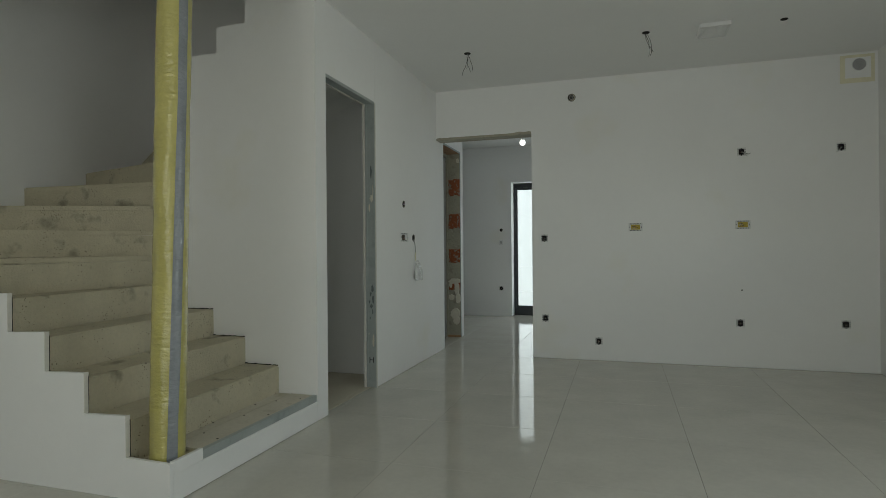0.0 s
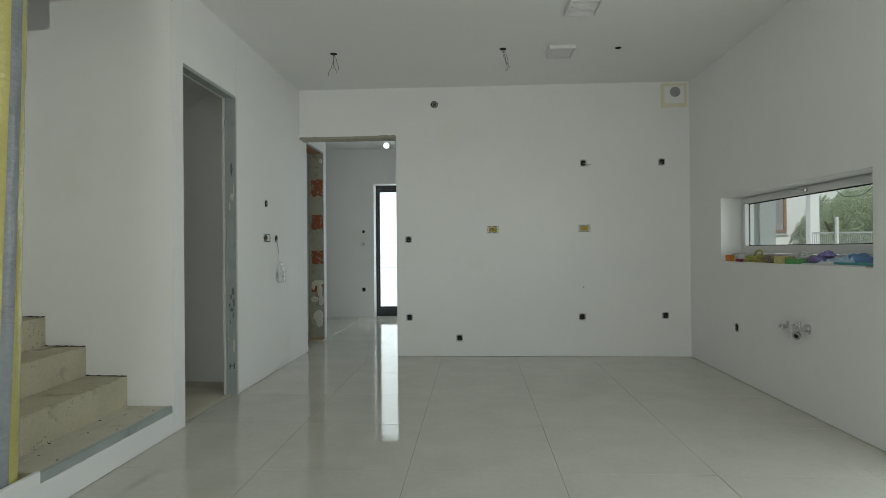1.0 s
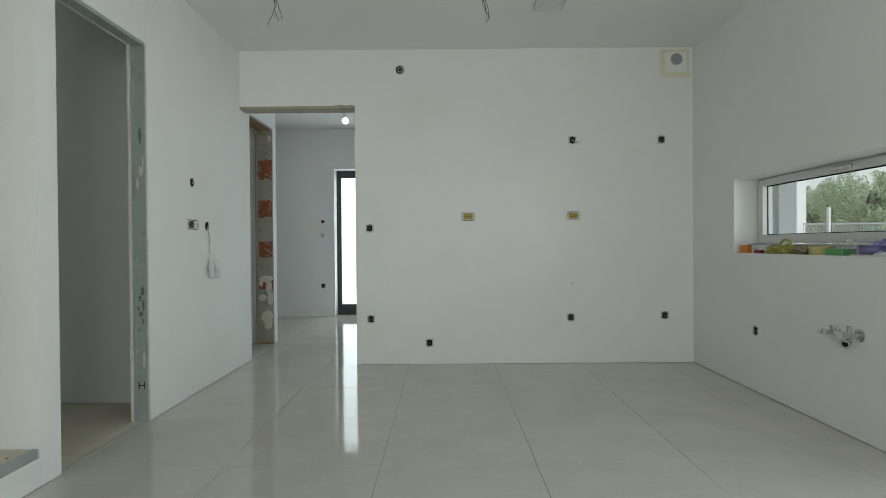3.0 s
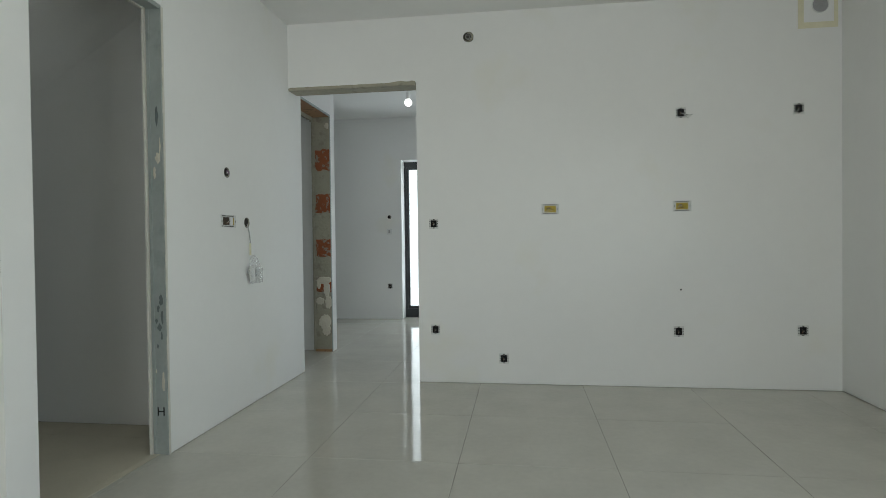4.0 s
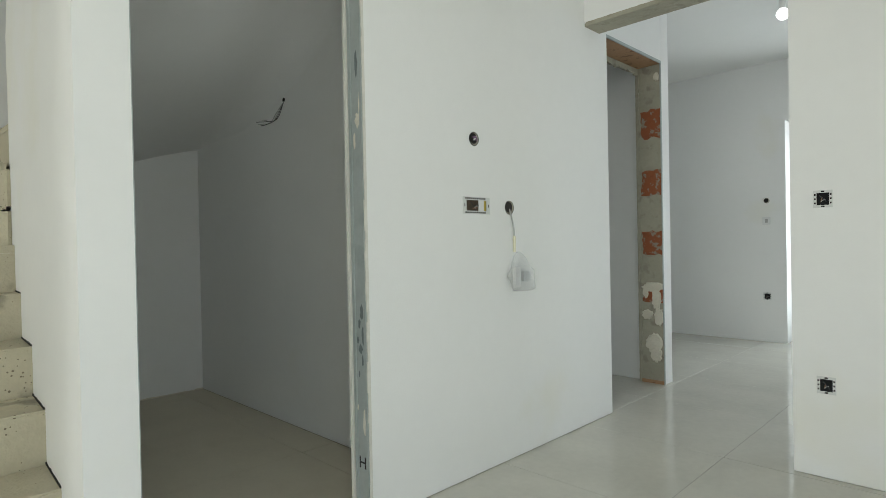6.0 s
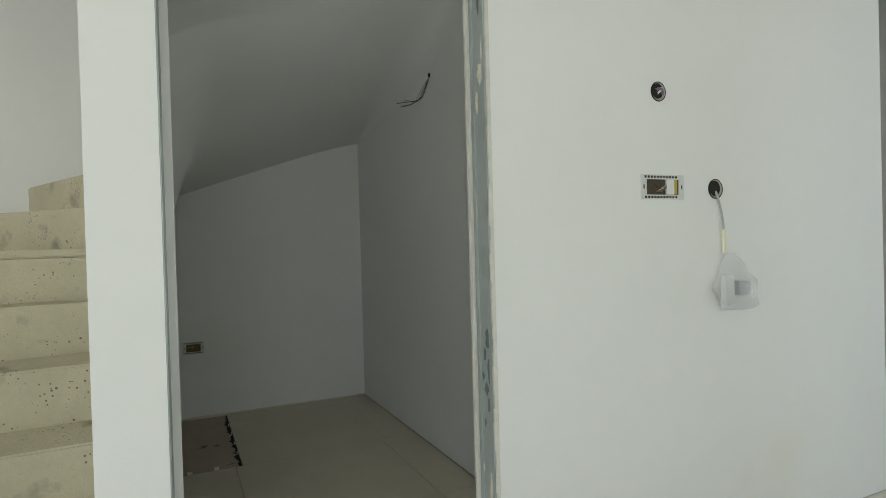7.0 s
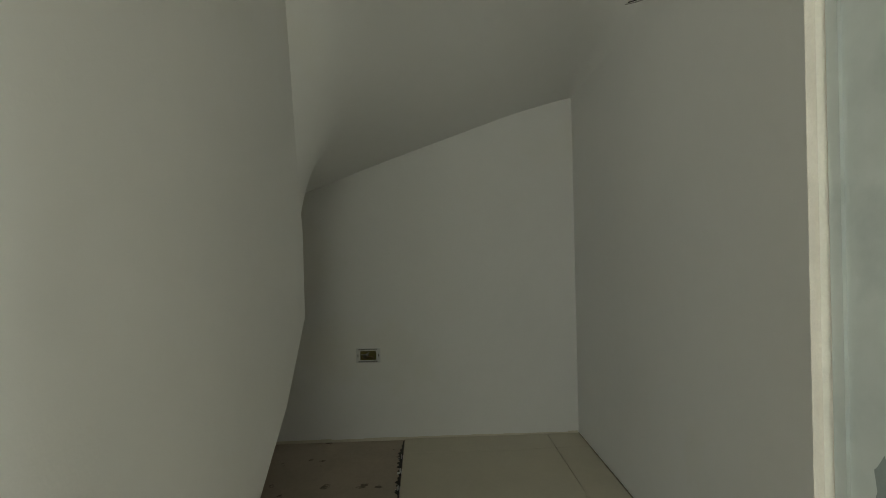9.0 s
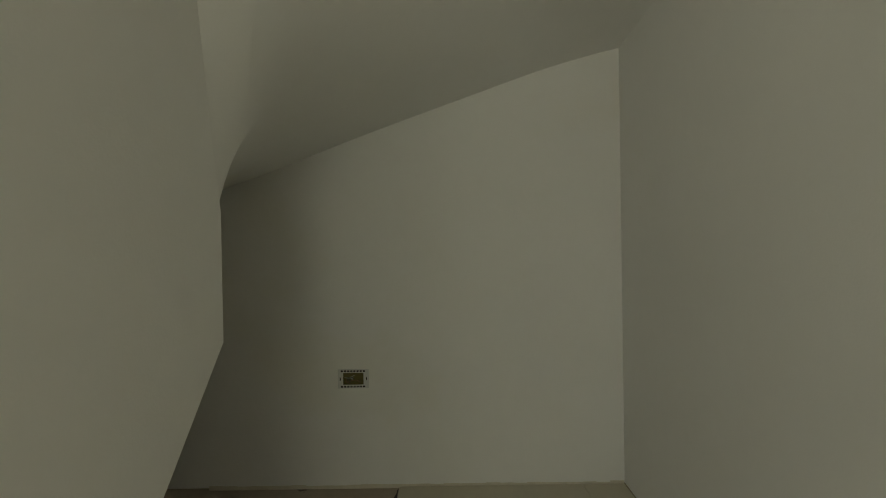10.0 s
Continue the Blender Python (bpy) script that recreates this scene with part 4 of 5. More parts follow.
for (x, y) in ((0.765, 4.20), (0.785, 3.36)):
    t = thing("ceiling_hatch", "shallow white air outlet box with a mesh face on the ceiling", "air outlet", "ceiling air outlets")
    bm = B()
    for (x0, x1, y0, y1) in ((-0.10, 0.10, -0.12, -0.108), (-0.10, 0.10, 0.108, 0.12), (-0.10, -0.088, -0.108, 0.108), (0.088, 0.10, -0.108, 0.108)):
        bx(bm, x0, x1, y0, y1, -0.028, 0.001)
    bmesh.ops.bevel(bm, geom=bm.edges[:], offset=0.0015, segments=1, affect="EDGES")
    part("rim", bm, M_PVC, t, "raised white rim")
    bm = B()
    bx(bm, -0.0875, 0.0875, -0.1075, 0.1075, -0.016, 0.001)
    part("panel", bm, M_MESH, t, "grey perforated face")
    bm = B()
    for k in range(11):
        bx(bm, -0.0875, 0.0875, -0.1 + 0.02 * k - 0.002, -0.1 + 0.02 * k + 0.002, -0.021, -0.0165)
    part("mesh_bars", bm, M_PVC, t, "thin bars of the mesh")
    t.location = (x, y, ZC)

# bulb in the hall
lamp = thing("hall_bulb", "bare lit bulb on a short pendant holder", "lamp", at=(-0.905, 5.98, 2.2))
bm = B(); bmesh.ops.create_uvsphere(bm, u_segments=20, v_segments=12, radius=0.031)
part("bulb", bm, M_BULB, lamp, "round glowing bulb", smooth=True)
bm = B(); cyl(bm, (0, 0, 0.028), (0, 0, 0.085), 0.016, 0.019, 16)
part("holder", bm, M_PVC, lamp, "white lamp holder")
wire("cord", [(0, 0, 0.08), (0.004, 0, 0.2), (0.0, 0, 0.39)], 0.003, M_PLATE, lamp)

# wires from the closet wall
t = thing("closet_cable", "bundle of thin cables sticking out of the closet wall", "cable")
for k, (dy, dz, dx) in enumerate(((-0.165, -0.145, 0.0), (-0.15, -0.165, 0.02), (-0.12, -0.125, -0.02), (-0.14, -0.15, -0.03))):
    wire("cable", [(-2.85, YC + 0.004, 1.783), (-2.85 + 0.006 * k, YC - 0.012 - 0.004 * k, 1.748), (-2.852 - 0.006 * k, YC - 0.03 - 0.008 * k, 1.668 + 0.006 * k), (-2.85 + dx * 0.5, YC + dy * 0.5, 1.653 - 0.004 * k), (-2.85 + dx, YC + dy * 0.85, 1.788 + dz), (-2.85 + dx, YC + dy, 1.783 + dz)], 0.0016, (M_WIREK, M_WIREK, M_WIREG, M_WIREG)[k], t)
bm = B(); cyl(bm, (-2.85, YC - 0.002, 1.783), (-2.85, YC + 0.002, 1.783), 0.012, n=12)
part("hole", bm, M_DARK, t)

# cable with a bagged device on the closet side wall
t = thing("bagged_device", "small device in a clear plastic bag hanging from a cable", "device")
wire("cable", [(XL + 0.001, 4.457, 1.127), (XL + 0.012, 4.461, 1.094), (XL + 0.014, 4.473, 1.044), (XL + 0.012, 4.476, 1.004)], 0.0035, M_WIREG, t, "grey cable")
wire("tape_wrap", [(XL + 0.012, 4.476, 1.007), (XL + 0.012, 4.476, 0.934)], 0.006, M_STAIN, t, "pale yellowish tape wrap")
bm = B()
NU, NV = 18, 14
rows = []
for j in range(NV + 1):
    v = j / NV
    z = 0.935 - 0.175 * v
    half = 0.014 + 0.070 * min(1, v * 1.9) ** 0.8
    row = []
    for i in range(NU):
        a = 2 * math.pi * i / NU
        k = 1 + 0.30 * noise.noise(Vector((math.cos(a) * 1.6, math.sin(a) * 1.6, v * 4))) + 0.22 * noise.noise(Vector((math.cos(a) * 3.4, math.sin(a) * 3.4, v * 7 + 4)))
        row.append(bm.verts.new((XL + 0.026 + math.sin(a) * 0.020 * k * min(1, 0.4 + v), 4.489 + math.cos(a) * half * k + 0.028 * v, z + 0.012 * noise.noise(Vector((a, 3, 1))) * v)))
    rows.append(row)
for j in range(NV):
    for i in range(NU):
        bm.faces.new((rows[j][i], rows[j][(i + 1) % NU], rows[j + 1][(i + 1) % NU], rows[j + 1][i]))
bm.faces.new(rows[-1])
bag = part("bag", bm, M_BAG, t, "crumpled clear plastic film", smooth=True)
bm = B(); bx(bm, XL + 0.016, XL + 0.034, 4.449, 4.496, 0.775, 0.865)
bmesh.ops.bevel(bm, geom=bm.edges[:], offset=0.004, segments=2, affect="EDGES")
part("case", bm, M_PVC, t, "white plastic case")
bm = B(); bx(bm, XL + 0.014, XL + 0.032, 4.516, 4.566, 0.80, 0.845)
part("display", bm, M_GREYPOST, t, "grey display block")

# water valves
tap = thing("water_valve", "chrome angle valves on the wall below the window", "tap")
for (y, z, s) in ((3.25, 0.522, 1.0), (3.405, 0.518, 0.72)):
    bm = B()
    cyl(bm, (XR - 0.006 * s, y, z), (XR, y, z), 0.034 * s, n=24)
    cyl(bm, (XR - 0.07 * s, y, z), (XR, y, z), 0.014 * s, n=16)
    cyl(bm, (XR - 0.055 * s, y, z - 0.004), (XR - 0.055 * s, y, z + 0.05 * s), 0.011 * s, n=14)
    cyl(bm, (XR - 0.10 * s, y, z), (XR - 0.068 * s, y, z), 0.021 * s, 0.017 * s, 10)
    part("valve", bm, M_CHROME, tap, smooth=False)
bm = B(); cyl(bm, (XR - 0.045, 3.24, 0.515), (XR - 0.045, 3.355, 0.519), 0.013, n=14); cyl(bm, (XR - 0.045, 3.295, 0.517), (XR - 0.045, 3.33, 0.518), 0.018, n=8)
part("pipe", bm, M_CHROME, tap)
bm = B(); cyl(bm, (XR - 0.045, 3.405, 0.517), (XR - 0.048, 3.455, 0.514), 0.008, n=12); cyl(bm, (XR - 0.048, 3.452, 0.514), (XR - 0.049, 3.485, 0.513), 0.014, 0.011, 10)
part("lever", bm, M_CHROME, tap, "chrome turning knob")
bm = B(); ring(bm, (XR - 0.045, 3.283, 0.482), (-0.75, -0.6, -0.25), 0.014, 0.025, 0.020, 22); cyl(bm, (XR - 0.045, 3.265, 0.512), (XR - 0.045, 3.283, 0.490), 0.012, n=12)
part("outlet", bm, M_CHROME, tap)
bm = B(); cyl(bm, (XR - 0.046, 3.282, 0.481), (XR - 0.050, 3.279, 0.480), 0.015, n=18)
part("outlet_mouth", bm, M_DARK, tap, "dark open mouth")

# ---- clutter on the window sill ----
SZ = WZ0 + 0.0005


def sill_box(name, label, cat, y0, y1, x0, x1, h, m, yaw=0.0):
    t = thing(name, label, cat)
    bm = B()
    bx(bm, -(x1 - x0) / 2, (x1 - x0) / 2, -(y1 - y0) / 2, (y1 - y0) / 2, 0, h)
    bmesh.ops.bevel(bm, geom=bm.edges[:], offset=0.002, segments=1, affect="EDGES")
    part("body", bm, m, t)
    t.matrix_world = pose((x0 + x1) / 2, (y0 + y1) / 2, SZ, 0, 0, yaw)
    return t


def crumple(name, label, cat, c, size, m, seed, flat=0.5):
    """A folded, crumpled soft thing lying on the sill."""
    bm = B()
    bmesh.ops.create_icosphere(bm, subdivisions=5, radius=1.0)
    for v in bm.verts:
        n = noise.noise(v.co * 1.7 + Vector((seed, 0, 0))) * 0.45 + noise.noise(v.co * 4.2 + Vector((0, seed, 0))) * 0.22
        fold = 0.16 - 0.55 * abs(noise.noise(v.co * 2.9 + Vector((seed, seed, 0)))) + 0.10 * noise.noise(v.co * 9 + Vector((0, 0, seed)))
        p = v.co * (1 + n + fold)
        v.co = (p.x * size[0], p.y * size[1], max(-0.02, p.z + flat) * size[2])
    lo = min(v.co.z for v in bm.verts)
    for v in bm.verts:
        v.co.z = max(0.0, v.co.z - max(lo, 0))
    ob = solid(name, bm, m, label, cat, smooth=True)
    ob.location = (c[0], c[1], SZ)
    return ob


t = sill_box("orange_box", "small orange and white cardboard carton on the sill", "carton", 4.32, 4.40, 2.11, 2.17, 0.052, M_ORANGE, 6)
bm = B(); bx(bm, -0.028, 0.026, -0.038, -0.010, 0.003, 0.0535)
part("side_panel", bm, M_WCARD, t, "white side panel")
t = sill_box("white_carton", "small white printed carton lying on the sill", "carton", 4.19, 4.305, 2.13, 2.20, 0.055, M_WCARD, -8)
bm = B()
for k in range(4):
    bx(bm, -0.0362, -0.0352, -0.03 + 0.01 * (k % 2), 0.035, 0.012 + 0.009 * k, 0.015 + 0.009 * k)
part("print", bm, M_GREYPOST, t, "grey unreadable print bars")
sill_box("crimson_packet", "small dark red packet on the sill", "packet", 4.15, 4.215, 2.105, 2.135, 0.022, M_CRIM, 4)
bm = B()
for k in range(2):
    bx(bm, -0.05 + 0.01 * k, 0.05 + 0.008 * k, -0.075, 0.07, 0.004 * k, 0.004 * k + 0.003)
ob = solid("leaflet", bm, M_GREYPOST, "grey folded leaflet on the cartons", "leaflet")
ob.matrix_world = pose(2.19, 4.27, SZ + 0.058, 0, -5, 20)
for k, (y, sx, sy, sz) in enumerate(((4.06, 0.030, 0.07, 0.028), (3.94, 0.035, 0.075, 0.034))):
    crumple("work_glove", "crumpled yellow-green rubber work glove", "glove", (2.15, y, 0), (sx, sy, sz), M_GLOVE, 4 + 7 * k)
wire("glove_cuff", [(2.14, 4.00, SZ + 0.02), (2.13, 3.96, SZ + 0.085), (2.14, 3.90, SZ + 0.10), (2.15, 3.86, SZ + 0.06), (2.14, 3.93, SZ + 0.03)], 0.007, M_GLOVE, crumple("work_glove", "yellow-green rubber glove with an upturned cuff", "glove", (2.16, 3.99, 0), (0.03, 0.06, 0.030), M_GLOVE, 21))
bpy.data.objects["glove_cuff"].parent = bpy.data.objects["work_glove.002"]
bpy.data.objects["glove_cuff"].location = (-2.16, -3.99, -SZ)
crumple("paper_bag", "flattened brown paper packaging on the sill", "packaging", (2.17, 3.80, 0), (0.05, 0.10, 0.032), M_PAPER, 31)
t = thing("tape_roll", "roll of yellow masking tape lying flat", "tape roll")
bm = B(); ring(bm, (0, 0, 0), (0, 0, 1), 0.038, 0.062, 0.047, 36)
part("tape", bm, M_MTAPE, t)
bm = B(); ring(bm, (0, 0, 0.001), (0, 0, 1), 0.034, 0.0375, 0.045, 30)
part("core", bm, M_PAPER, t, "brown cardboard core")
t.location = (2.165, 3.63, SZ)
sill_box("green_box", "small green packet with pale top on the sill", "packet", 3.40, 3.53, 2.12, 2.19, 0.035, M_GREEN, 5)
crumple("clear_wrapping", "clear crumpled plastic wrapping on the green packet", "wrapping", (2.20, 3.44, 0), (0.03, 0.07, 0.05), M_BAG, 44)
bm = B(); bx(bm, 2.108, 2.24, 2.74, 3.33, SZ, SZ + 0.008)
solid("board_offcut", bm, M_WCARD, "white flat board offcut under the cloths", "board")


def draped(name, label, cat, c, size, m, seed, ridges=3.0, lift=0.0, yaw=0.0):
    """A folded cloth lying in soft ridges, with a closed underside."""
    bm = B()
    NX_, NY_ = 16, 34
    rng = random.Random(seed)
    ph = rng.uniform(0, 6)
    rows = []
    for i in range(NX_ + 1):
        u = 2 * i / NX_ - 1
        row = []
        for j in range(NY_ + 1):
            v = 2 * j / NY_ - 1
            rim = 1 + 0.16 * noise.noise(Vector((u * 2 + seed, v * 2, 0.3)))
            body = max(0.0, 1 - abs(u) ** 3.5) * max(0.0, 1 - abs(v) ** 3.5)
            fold = 0.5 + 0.5 * math.sin(ridges * (v + 0.45 * u * u + 0.5 * noise.noise(Vector((u * 1.5, v * 1.5, seed)))) * 3.1 + ph)
            z = body ** 0.5 * size[2] * (0.50 + 0.42 * fold + 0.30 * noise.noise(Vector((u * 2.2, v * 2.6, seed + 5.0))))
            row.append(bm.verts.new((u * size[0] * rim, v * size[1] * rim, max(0.0006, z))))
        rows.append(row)
    for i in range(NX_):
        for j in range(NY_):
            bm.faces.new((rows[i][j], rows[i + 1][j], rows[i + 1][j + 1], rows[i][j + 1]))
    loop = [rows[0][j] for j in range(NY_ + 1)] + [rows[i][NY_] for i in range(1, NX_ + 1)] + [rows[NX_][j] for j in range(NY_ - 1, -1, -1)] + [rows[i][0] for i in range(NX_ - 1, 0, -1)]
    low = [bm.verts.new((v.co.x, v.co.y, 0.0)) for v in loop]
    for k in range(len(loop)):
        bm.faces.new((loop[k], loop[(k + 1) % len(loop)], low[(k + 1) % len(loop)], low[k]))
    bm.faces.new(low)
    ob = solid(name, bm, m, label, cat, smooth=True)
    ob.matrix_world = pose(c[0], c[1], SZ + lift, 0, 0, yaw)
    return ob


bm = B(); bx(bm, -0.045, 0.045, -0.062, 0.062, 0, 0.044)
bmesh.ops.bevel(bm, geom=bm.edges[:], offset=0.007, segments=3, affect="EDGES")
for v in bm.verts:
    v.co += Vector((0.004, 0.004, 0.003)) * noise.noise(v.co * 22)
ob = solid("purple_sponge", bm, M_PURPLE, "thick purple folded cleaning cloth", "cloth", smooth=True)
ob.matrix_world = pose(2.185, 3.255, SZ + 0.0085, 0, 0, 6)
draped("purple_cloth", "knotted purple cleaning cloth on top", "cloth", (2.185, 3.195), (0.034, 0.040, 0.038), M_PURPLE, 59, 1.6, 0.052, 20)
draped("blue_film", "crumpled pale blue plastic film", "film", (2.17, 3.075), (0.050, 0.115, 0.034), M_LBLUE, 61, 3.4, 0.0085)
draped("white_rag", "crumpled white rag on the sill", "rag", (2.135, 3.08), (0.026, 0.10, 0.016), M_WCARD, 66, 4.0, 0.0085)
bm = B(); bx(bm, -0.045, 0.06, -0.155, 0.155, 0, 0.013)
bmesh.ops.bevel(bm, geom=bm.edges[:], offset=0.004, segments=2, affect="EDGES")
ob = solid("teal_float", bm, M_TEAL, "flat teal plastic trowel board on the sill", "trowel board")
ob.matrix_world = pose(2.16, 2.855, SZ + 0.0085, 0, 0, 4)
draped("blue_cloth", "crumpled pale blue cloth heaped on the boards", "cloth", (2.165, 2.965), (0.045, 0.085, 0.040), M_LBLUE, 71, 2.6, 0.022)
draped("blue_cloth", "blue cloth draped in an arch over the boards", "cloth", (2.19, 2.86), (0.050, 0.135, 0.058), M_BLUE, 78, 1.1, 0.022)

loose = thing("outside_cable", "thin black cable hanging in a loop outside the window", "cable")
wire("cable", [(2.44, 3.545, 1.431), (2.44, 3.51, 1.385), (2.44, 3.46, 1.352), (2.44, 3.40, 1.338), (2.44, 3.29, 1.336), (2.44, 3.21, 1.355), (2.44, 3.16, 1.39), (2.44, 3.14, 1.431)], 0.0022, M_WIREK, loose)

# ---- outside the kitchen window ----
# ground is out of view; its pale colour bounces daylight through the windows
bm = B()
bx(bm, -60, 60, -60, 60, -0.5, -0.16)
solid("ground", bm, M_PALE_GROUND, "unseen ground round the house, made pale to bounce daylight inside", "ground", "structure")
house = thing("neighbour_house", "white rendered neighbouring house with timber windows", "house")
bm = B(); bx(bm, 2.0, 16.2, 13.0, 20.0, -0.2, 5.6)
part("wall", bm, M_HOUSE, house)
bm = B(); loft(bm, [(1.6, 12.6, 5.6), (1.6, 20.4, 5.6), (1.6, 16.5, 8.0)], [(16.6, 12.6, 5.6), (16.6, 20.4, 5.6), (16.6, 16.5, 8.0)])
part("roof", bm, mat("roof_tiles", (0.35, 0.16, 0.10), 0.85, var=0.2, scale=4), house, "red tiled roof")
bm = B()
for (x0, x1, z0, z1) in ((6.58, 6.64, 1.36, 2.24), (7.07, 7.13, 1.36, 2.24), (6.64, 7.07, 2.18, 2.24), (6.64, 7.07, 1.36, 1.42)):
    bx(bm, x0, x1, 12.94, 13.02, z0, z1)
w = part("window", bm, M_HWOOD, house, "brown timber window frame")
# pane colour lightened and mottled to hold its reflection
bm = B(); bx(bm, 6.64, 7.07, 12.985, 12.99, 1.42, 2.18)
part("pane", bm, mat("mottled_grey_pane", (0.30, 0.30, 0.31), 0.05, var=0.5, scale=3), w, "dark reflecting pane")
bm = B(); bx(bm, 6.54, 7.18, 12.96, 13.0, 1.31, 1.352)
part("sill", bm, M_PLATE, w)
bm = B(); bx(bm, 5.89, 6.045, 9.85, 10.0, -0.2, 4.0)
bmesh.ops.bevel(bm, geom=bm.edges[:], offset=0.01, segments=1, affect="EDGES")
solid("white_pillar", bm, M_HOUSE, "tall white rendered pillar beside the garden", "pillar")
fence = thing("garden_fence", "grey metal garden fence with thin upright bars", "fence")
for k in range(206):
    bm = B(); x = 5.2 + 0.032 * k; cyl(bm, (x, 8.6, 0.1), (x, 8.6, 1.25), 0.0045, n=6)
    part("bar", bm, M_GREYPOST, fence)
for z in (0.25, 1.24):
    bm = B(); bx(bm, 5.2, 11.8, 8.59, 8.61, z - 0.012, z + 0.012)
    part("rail", bm, M_GREYPOST, fence)
for x in (5.5, 7.0, 8.6, 10.2):
    bm = B(); bx(bm, x - (0.013 if x < 6 else 0.02), x + (0.013 if x < 6 else 0.02), 8.48, 8.53, -0.2, 1.47 if x < 6 else 1.29)
    part("post", bm, M_PLATE if x < 6 else M_GREYPOST, fence)


def tree(c, r, hgt, seed, count):
    t = thing("garden_tree", "dense green drooping tree behind the fence", "tree", "garden trees")
    rng = random.Random(seed)
    bm = B()
    cyl(bm, (0, 0, -0.2), (0.1, 0.05, hgt * 0.55), 0.14, 0.07, 10)
    for k in range(7):
        a = k * 0.9
        cyl(bm, (0.05, 0, hgt * (0.25 + 0.05 * k)), (math.cos(a) * r * 0.6, math.sin(a) * r * 0.6, hgt * (0.45 + 0.06 * k)), 0.05, 0.015, 6)
    part("trunk", bm, M_BARK, t, "brown trunk with limbs")
    verts, faces = [], []
    boughs = 95
    for k in range(boughs):
        # a bough arches out of the crown; fronds hang from it to both sides
        th = k * 2.39996 + rng.uniform(-0.3, 0.3)
        u = -0.95 + 1.9 * (k + 0.5) / boughs
        rad = r * math.sqrt(max(0.03, 1 - max(0.0, u) ** 2)) * rng.uniform(0.55, 0.85)
        p = Vector((math.cos(th) * rad, math.sin(th) * rad, hgt * 0.54 + u * hgt * 0.42))
        out = Vector((math.cos(th), math.sin(th), 0)).normalized()
        side = Vector((-out.y, out.x, 0))
        reach = r * rng.uniform(0.35, 0.60)
        for f in range(13):
            s_ = (f + rng.uniform(0, 1)) / 13
            root = p + out * reach * s_ + Vector((0, 0, 0.10 * s_ - 0.34 * s_ * s_)) + side * rng.uniform(-0.16, 0.16)
            drop = rng.uniform(0.16, 0.34)
            lean = out * rng.uniform(0.2, 0.7) + side * rng.uniform(-0.5, 0.5)
            m = max(8, count // (boughs * 13))
            for j in range(m):
                w0 = j / m
                q = root + lean * drop * w0 * 0.6 + Vector((0, 0, -drop * w0 ** 1.5)) + Vector([rng.uniform(-0.014, 0.014) for _ in range(3)])
                d = (lean * 0.5 + side * rng.choice((-0.7, 0.7)) + Vector((0, 0, -0.55)) + Vector([rng.uniform(-0.35, 0.35) for _ in range(3)])).normalized() * rng.uniform(0.03, 0.06)
                w_ = d.cross(Vector([rng.uniform(-1, 1) for _ in range(3)])).normalized() * rng.uniform(0.004, 0.008)
                i0 = len(verts)
                verts += [tuple(q), tuple(q + d * 0.5 + w_), tuple(q + d), tuple(q + d * 0.5 - w_)]
                faces.append((i0, i0 + 1, i0 + 2, i0 + 3))
    me = bpy.data.meshes.new("crown")
    me.from_pydata(verts, [], faces)
    me.materials.append(M_LEAF)
    ob = new("crown", me)
    ob.parent = t
    tagged(ob, "many small drooping green leaves")
    t.location = c


tree((7.15, 11.2, 0), 0.58, 2.20, 2, 42000)
tree((8.35, 11.9, 0), 0.9, 2.55, 7, 50000)
tree((9.6, 11.8, 0), 0.9, 2.60, 15, 44000)
tree((10.7, 11.3, 0), 1.1, 2.70, 5, 44000)
tree((9.0, 12.4, 0), 1.0, 2.45, 21, 40000)
tree((10.3, 12.5, 0), 1.0, 2.6, 33, 40000)
tree((12.6, 11.2, 0), 1.3, 2.8, 9, 40000)

# ---- floors: screed and polished tiles ----
M_GROUT = mat("grout", (0.22, 0.21, 0.185), 0.9, var=0.12, scale=8)
bm = B()
bx(bm, XL - 0.05, XR + 0.05, YS, YB + 0.16, -0.15, -0.0012)
bx(bm, XS - 0.1, XL - 0.05, YS, YF + 0.01, -0.15, -0.0012)
bx(bm, -4.3, XR + 0.05, YB + 0.16, YH + 0.3, -0.15, -0.0012)
floor = solid("floor", bm, M_GROUT, "polished cream stone-look floor tiles with fine grey joints", "floor", "structure")
bm = B()
bx(bm, XS - 0.1, XL - 0.051, YF + 0.011, YB + 0.159, -0.15, -0.010)
solid("floor_closet", bm, M_SCREED, "bare brown screed floor under the stairs", "floor", "structure")
TILE, GX, GY = 0.7015, -0.245, 2.987
made = {}
lay = random.Random(12)


def tile_mesh(w, d, m):
    key = (round(w, 3), round(d, 3), m.name)
    if key not in made:
        bm = B()
        g = 0.0009
        bx(bm, g, w - g, g, d - g, -0.0095, 0.0)
        bmesh.ops.bevel(bm, geom=[e for e in bm.edges if all(v.co.z > -0.001 for v in e.verts)], offset=0.0008, segments=1, affect="EDGES")
        made[key] = mesh_of("tile", bm, m)
    return made[key]


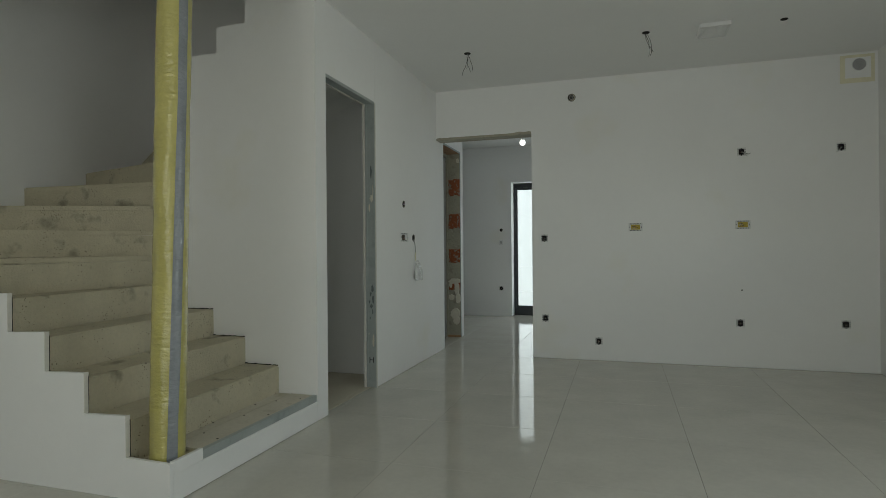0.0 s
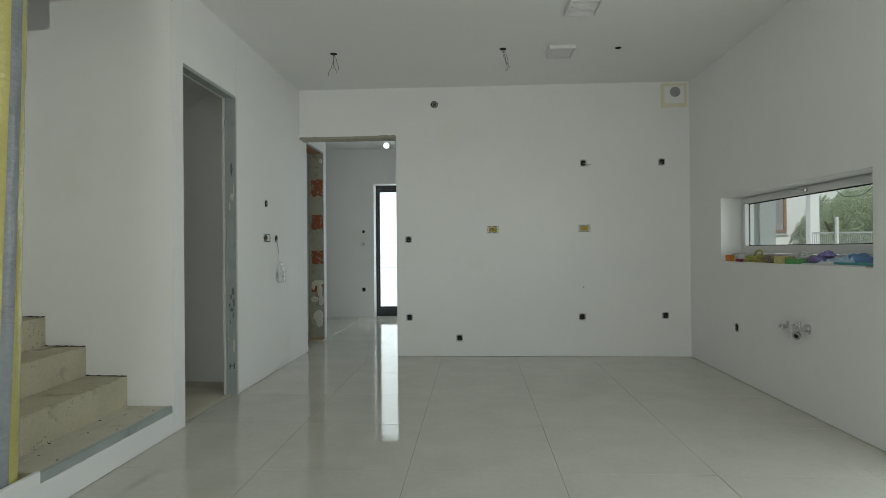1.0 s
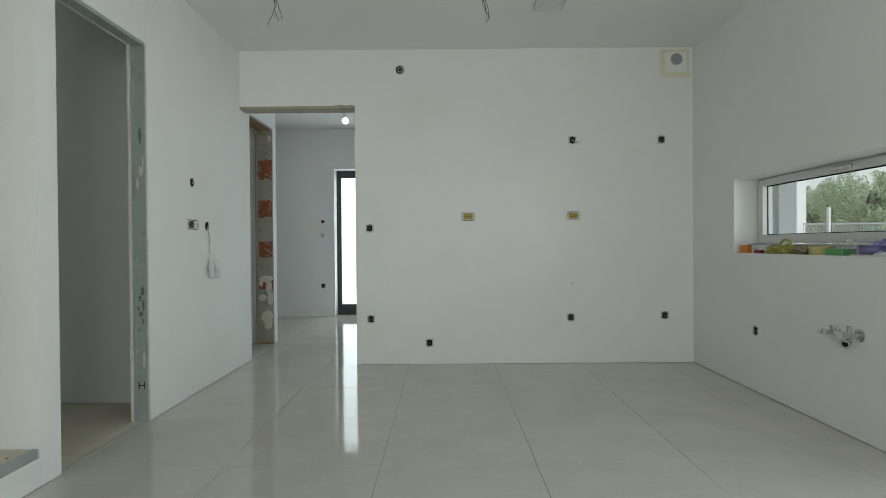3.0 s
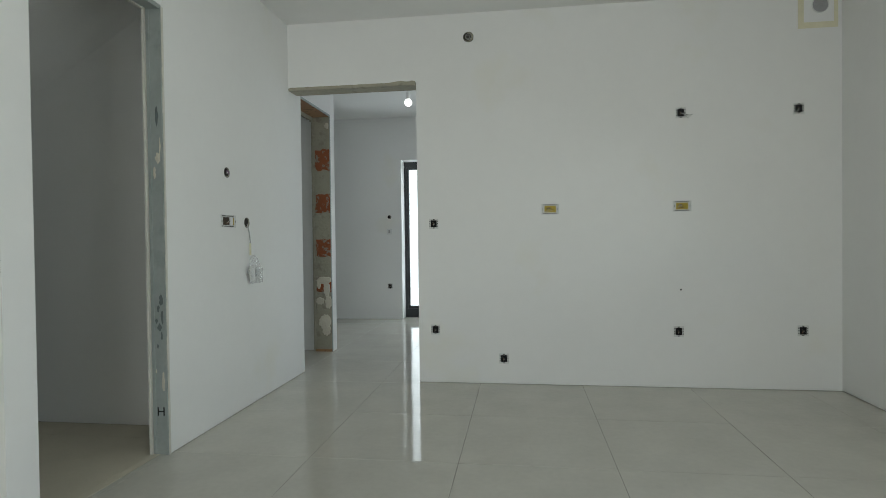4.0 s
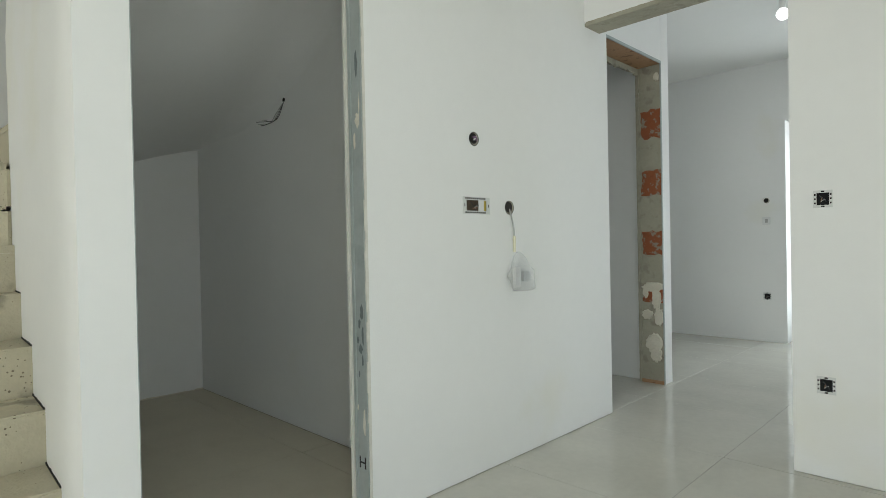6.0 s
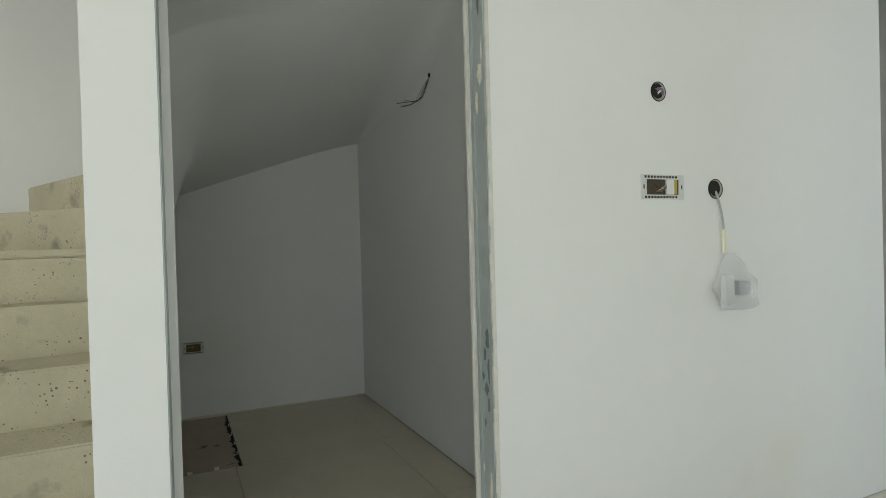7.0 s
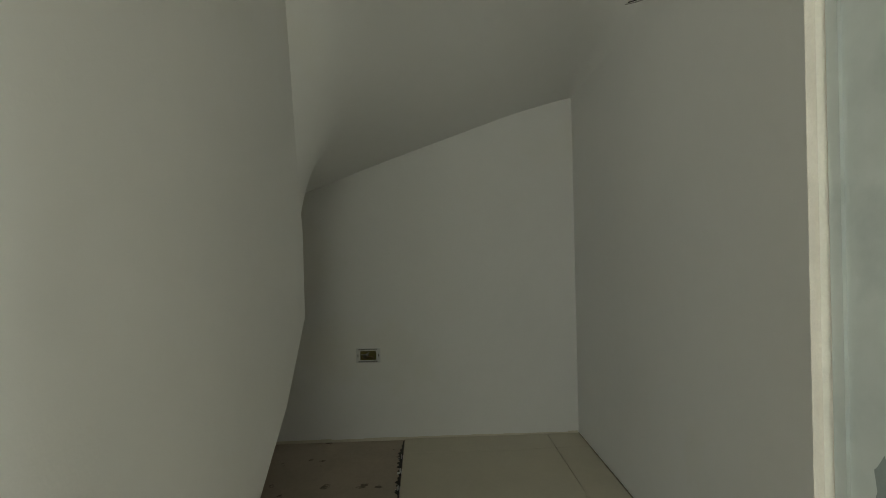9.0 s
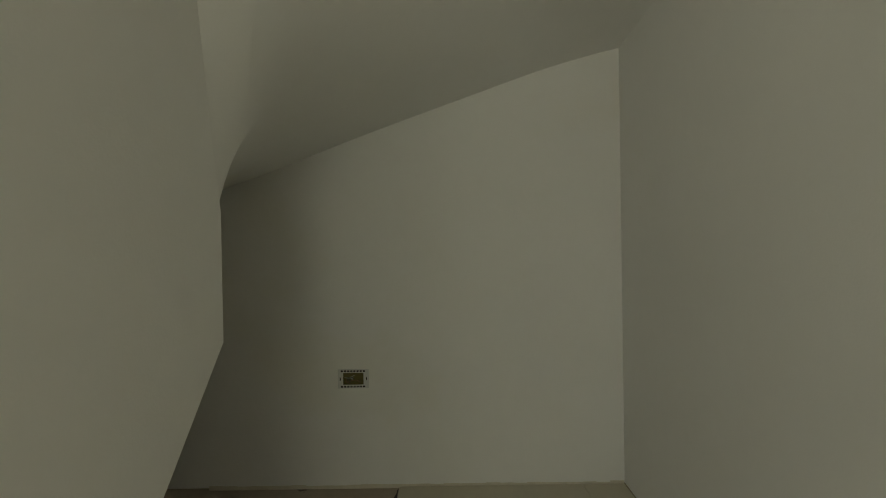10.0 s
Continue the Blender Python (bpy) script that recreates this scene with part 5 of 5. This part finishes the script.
def tiles(x0, x1, y0, y1, gx=GX, gy=GY, skip=(), m=M_TILE):
    i0, i1 = math.floor((x0 - gx) / TILE), math.ceil((x1 - gx) / TILE)
    j0, j1 = math.floor((y0 - gy) / TILE), math.ceil((y1 - gy) / TILE)
    for i in range(i0, i1):
        for j in range(j0, j1):
            a0, a1 = max(x0, gx + i * TILE), min(x1, gx + (i + 1) * TILE)
            b0, b1 = max(y0, gy + j * TILE), min(y1, gy + (j + 1) * TILE)
            if a1 - a0 < 0.012 or b1 - b0 < 0.012:
                continue
            if any(a0 < s[1] - 0.01 and a1 > s[0] + 0.01 and b0 < s[3] - 0.01 and b1 > s[2] + 0.01 for s in skip):
                continue
            ob = new("tile", tile_mesh(a1 - a0, b1 - b0, m))
            ob.location = (a0, b0, 0)
            ob.rotation_euler = (radians(lay.uniform(-0.05, 0.05)), radians(lay.uniform(-0.05, 0.05)), 0)
            ob.parent = floor


E_ = 0.007
YT = GY + 3 * TILE
tiles(XL - 0.05, XR + 0.05, YS, YT)
tiles(-4.3, XR + 0.05, YT, YH + 0.1)
tiles(XS, XL - 0.05, YS, YF + 0.01)
PX, PY = -3.125, 3.18
tiles(PX, XL - 0.05, YW1 + 0.004, YC - 0.0045, gx=PX, gy=PY - 0.03, m=M_TILED)
tiles(XS + E_, PX, PY, YC - 0.0045, gx=PX, gy=PY, m=M_TILED)
tiles(PX, -2.3, 2.4, YW1 + 0.006, gx=PX, gy=PY, m=M_TILED)

# white tile clips along the open edge of the screed
for (x, y, a) in ((-3.142, 3.07, 0), (-3.14, 2.96, 0), (-3.3, 3.172, 90), (-3.45, 3.172, 90), (-3.62, 3.173, 90), (-3.78, 3.172, 90)):
    bm = B(); bx(bm, -0.012, 0.012, -0.010, 0.010, 0, 0.003); bx(bm, -0.002, 0.002, -0.010, 0.010, 0.003, 0.018); bx(bm, 0.006, 0.009, -0.010, 0.010, 0.003, 0.014)
    ob = solid("tile_clip", bm, M_PLATE, "small white plastic tile levelling clip", "tile clip", group="tile clips")
    ob.matrix_world = pose(x, y, -0.0098, 0, 0, a)

# unpainted plaster strip along the foot of the closet's back wall
bm = B()
for i in range(30):
    y0 = 2.45 + (YC - 2.452) * i / 30
    h = 0.003 + 0.007 * abs(noise.noise(Vector((y0 * 9, 3.1, 0.4)))) + 0.004 * abs(noise.noise(Vector((y0 * 40, 1.1, 0.4))))
    bx(bm, XS, XS + 0.0018, y0, y0 + (YC - 2.452) / 30, -0.0085, h)
solid("baseboard", bm, mat("bare_plaster", (0.74, 0.70, 0.59), 0.9, var=0.12, scale=14, bump=0.4, bscale=60), "rough beige unpainted plaster strip at the wall foot", "wall strip", "structure")

# broken adhesive along the open tile edge, coloured dark for the ragged shadow there
lump = random.Random(5)
M_EDGE_SHADE = mat("dark_edge_shade", (0.055, 0.05, 0.042), 0.95, var=0.4, scale=40, bump=0.7, bscale=90)
adhesive = thing("tile_edge_shade", "dark adhesive lumps painting the ragged shadow along open tile edges", "adhesive")
for (x0, y0, x1, y1, inward) in ((PX - 0.002, PY - 0.25, PX - 0.002, PY - 0.003, (-1, 0)), (XS + 0.02, PY - 0.002, PX - 0.002, PY - 0.002, (0, -1))):
    L_ = math.hypot(x1 - x0, y1 - y0)
    n = int(L_ / 0.016)
    bm = B()
    a, b, c_ = [], [], []
    for k in range(n + 1):
        f = k / n
        px_, py_ = x0 + (x1 - x0) * f, y0 + (y1 - y0) * f
        w = lump.uniform(0.004, 0.022) if lump.random() > 0.25 else 0.003
        a.append(bm.verts.new((px_, py_, -0.0015 - lump.uniform(0, 0.002))))
        b.append(bm.verts.new((px_ + inward[0] * w, py_ + inward[1] * w, -0.0062 - lump.uniform(0, 0.002))))
        c_.append(bm.verts.new((px_ + inward[0] * (w + 0.003), py_ + inward[1] * (w + 0.003), -0.0099)))
    for k in range(n):
        bm.faces.new((a[k], a[k + 1], b[k + 1], b[k])); bm.faces.new((b[k], b[k + 1], c_[k + 1], c_[k]))
    part("strip", bm, M_EDGE_SHADE, adhesive)
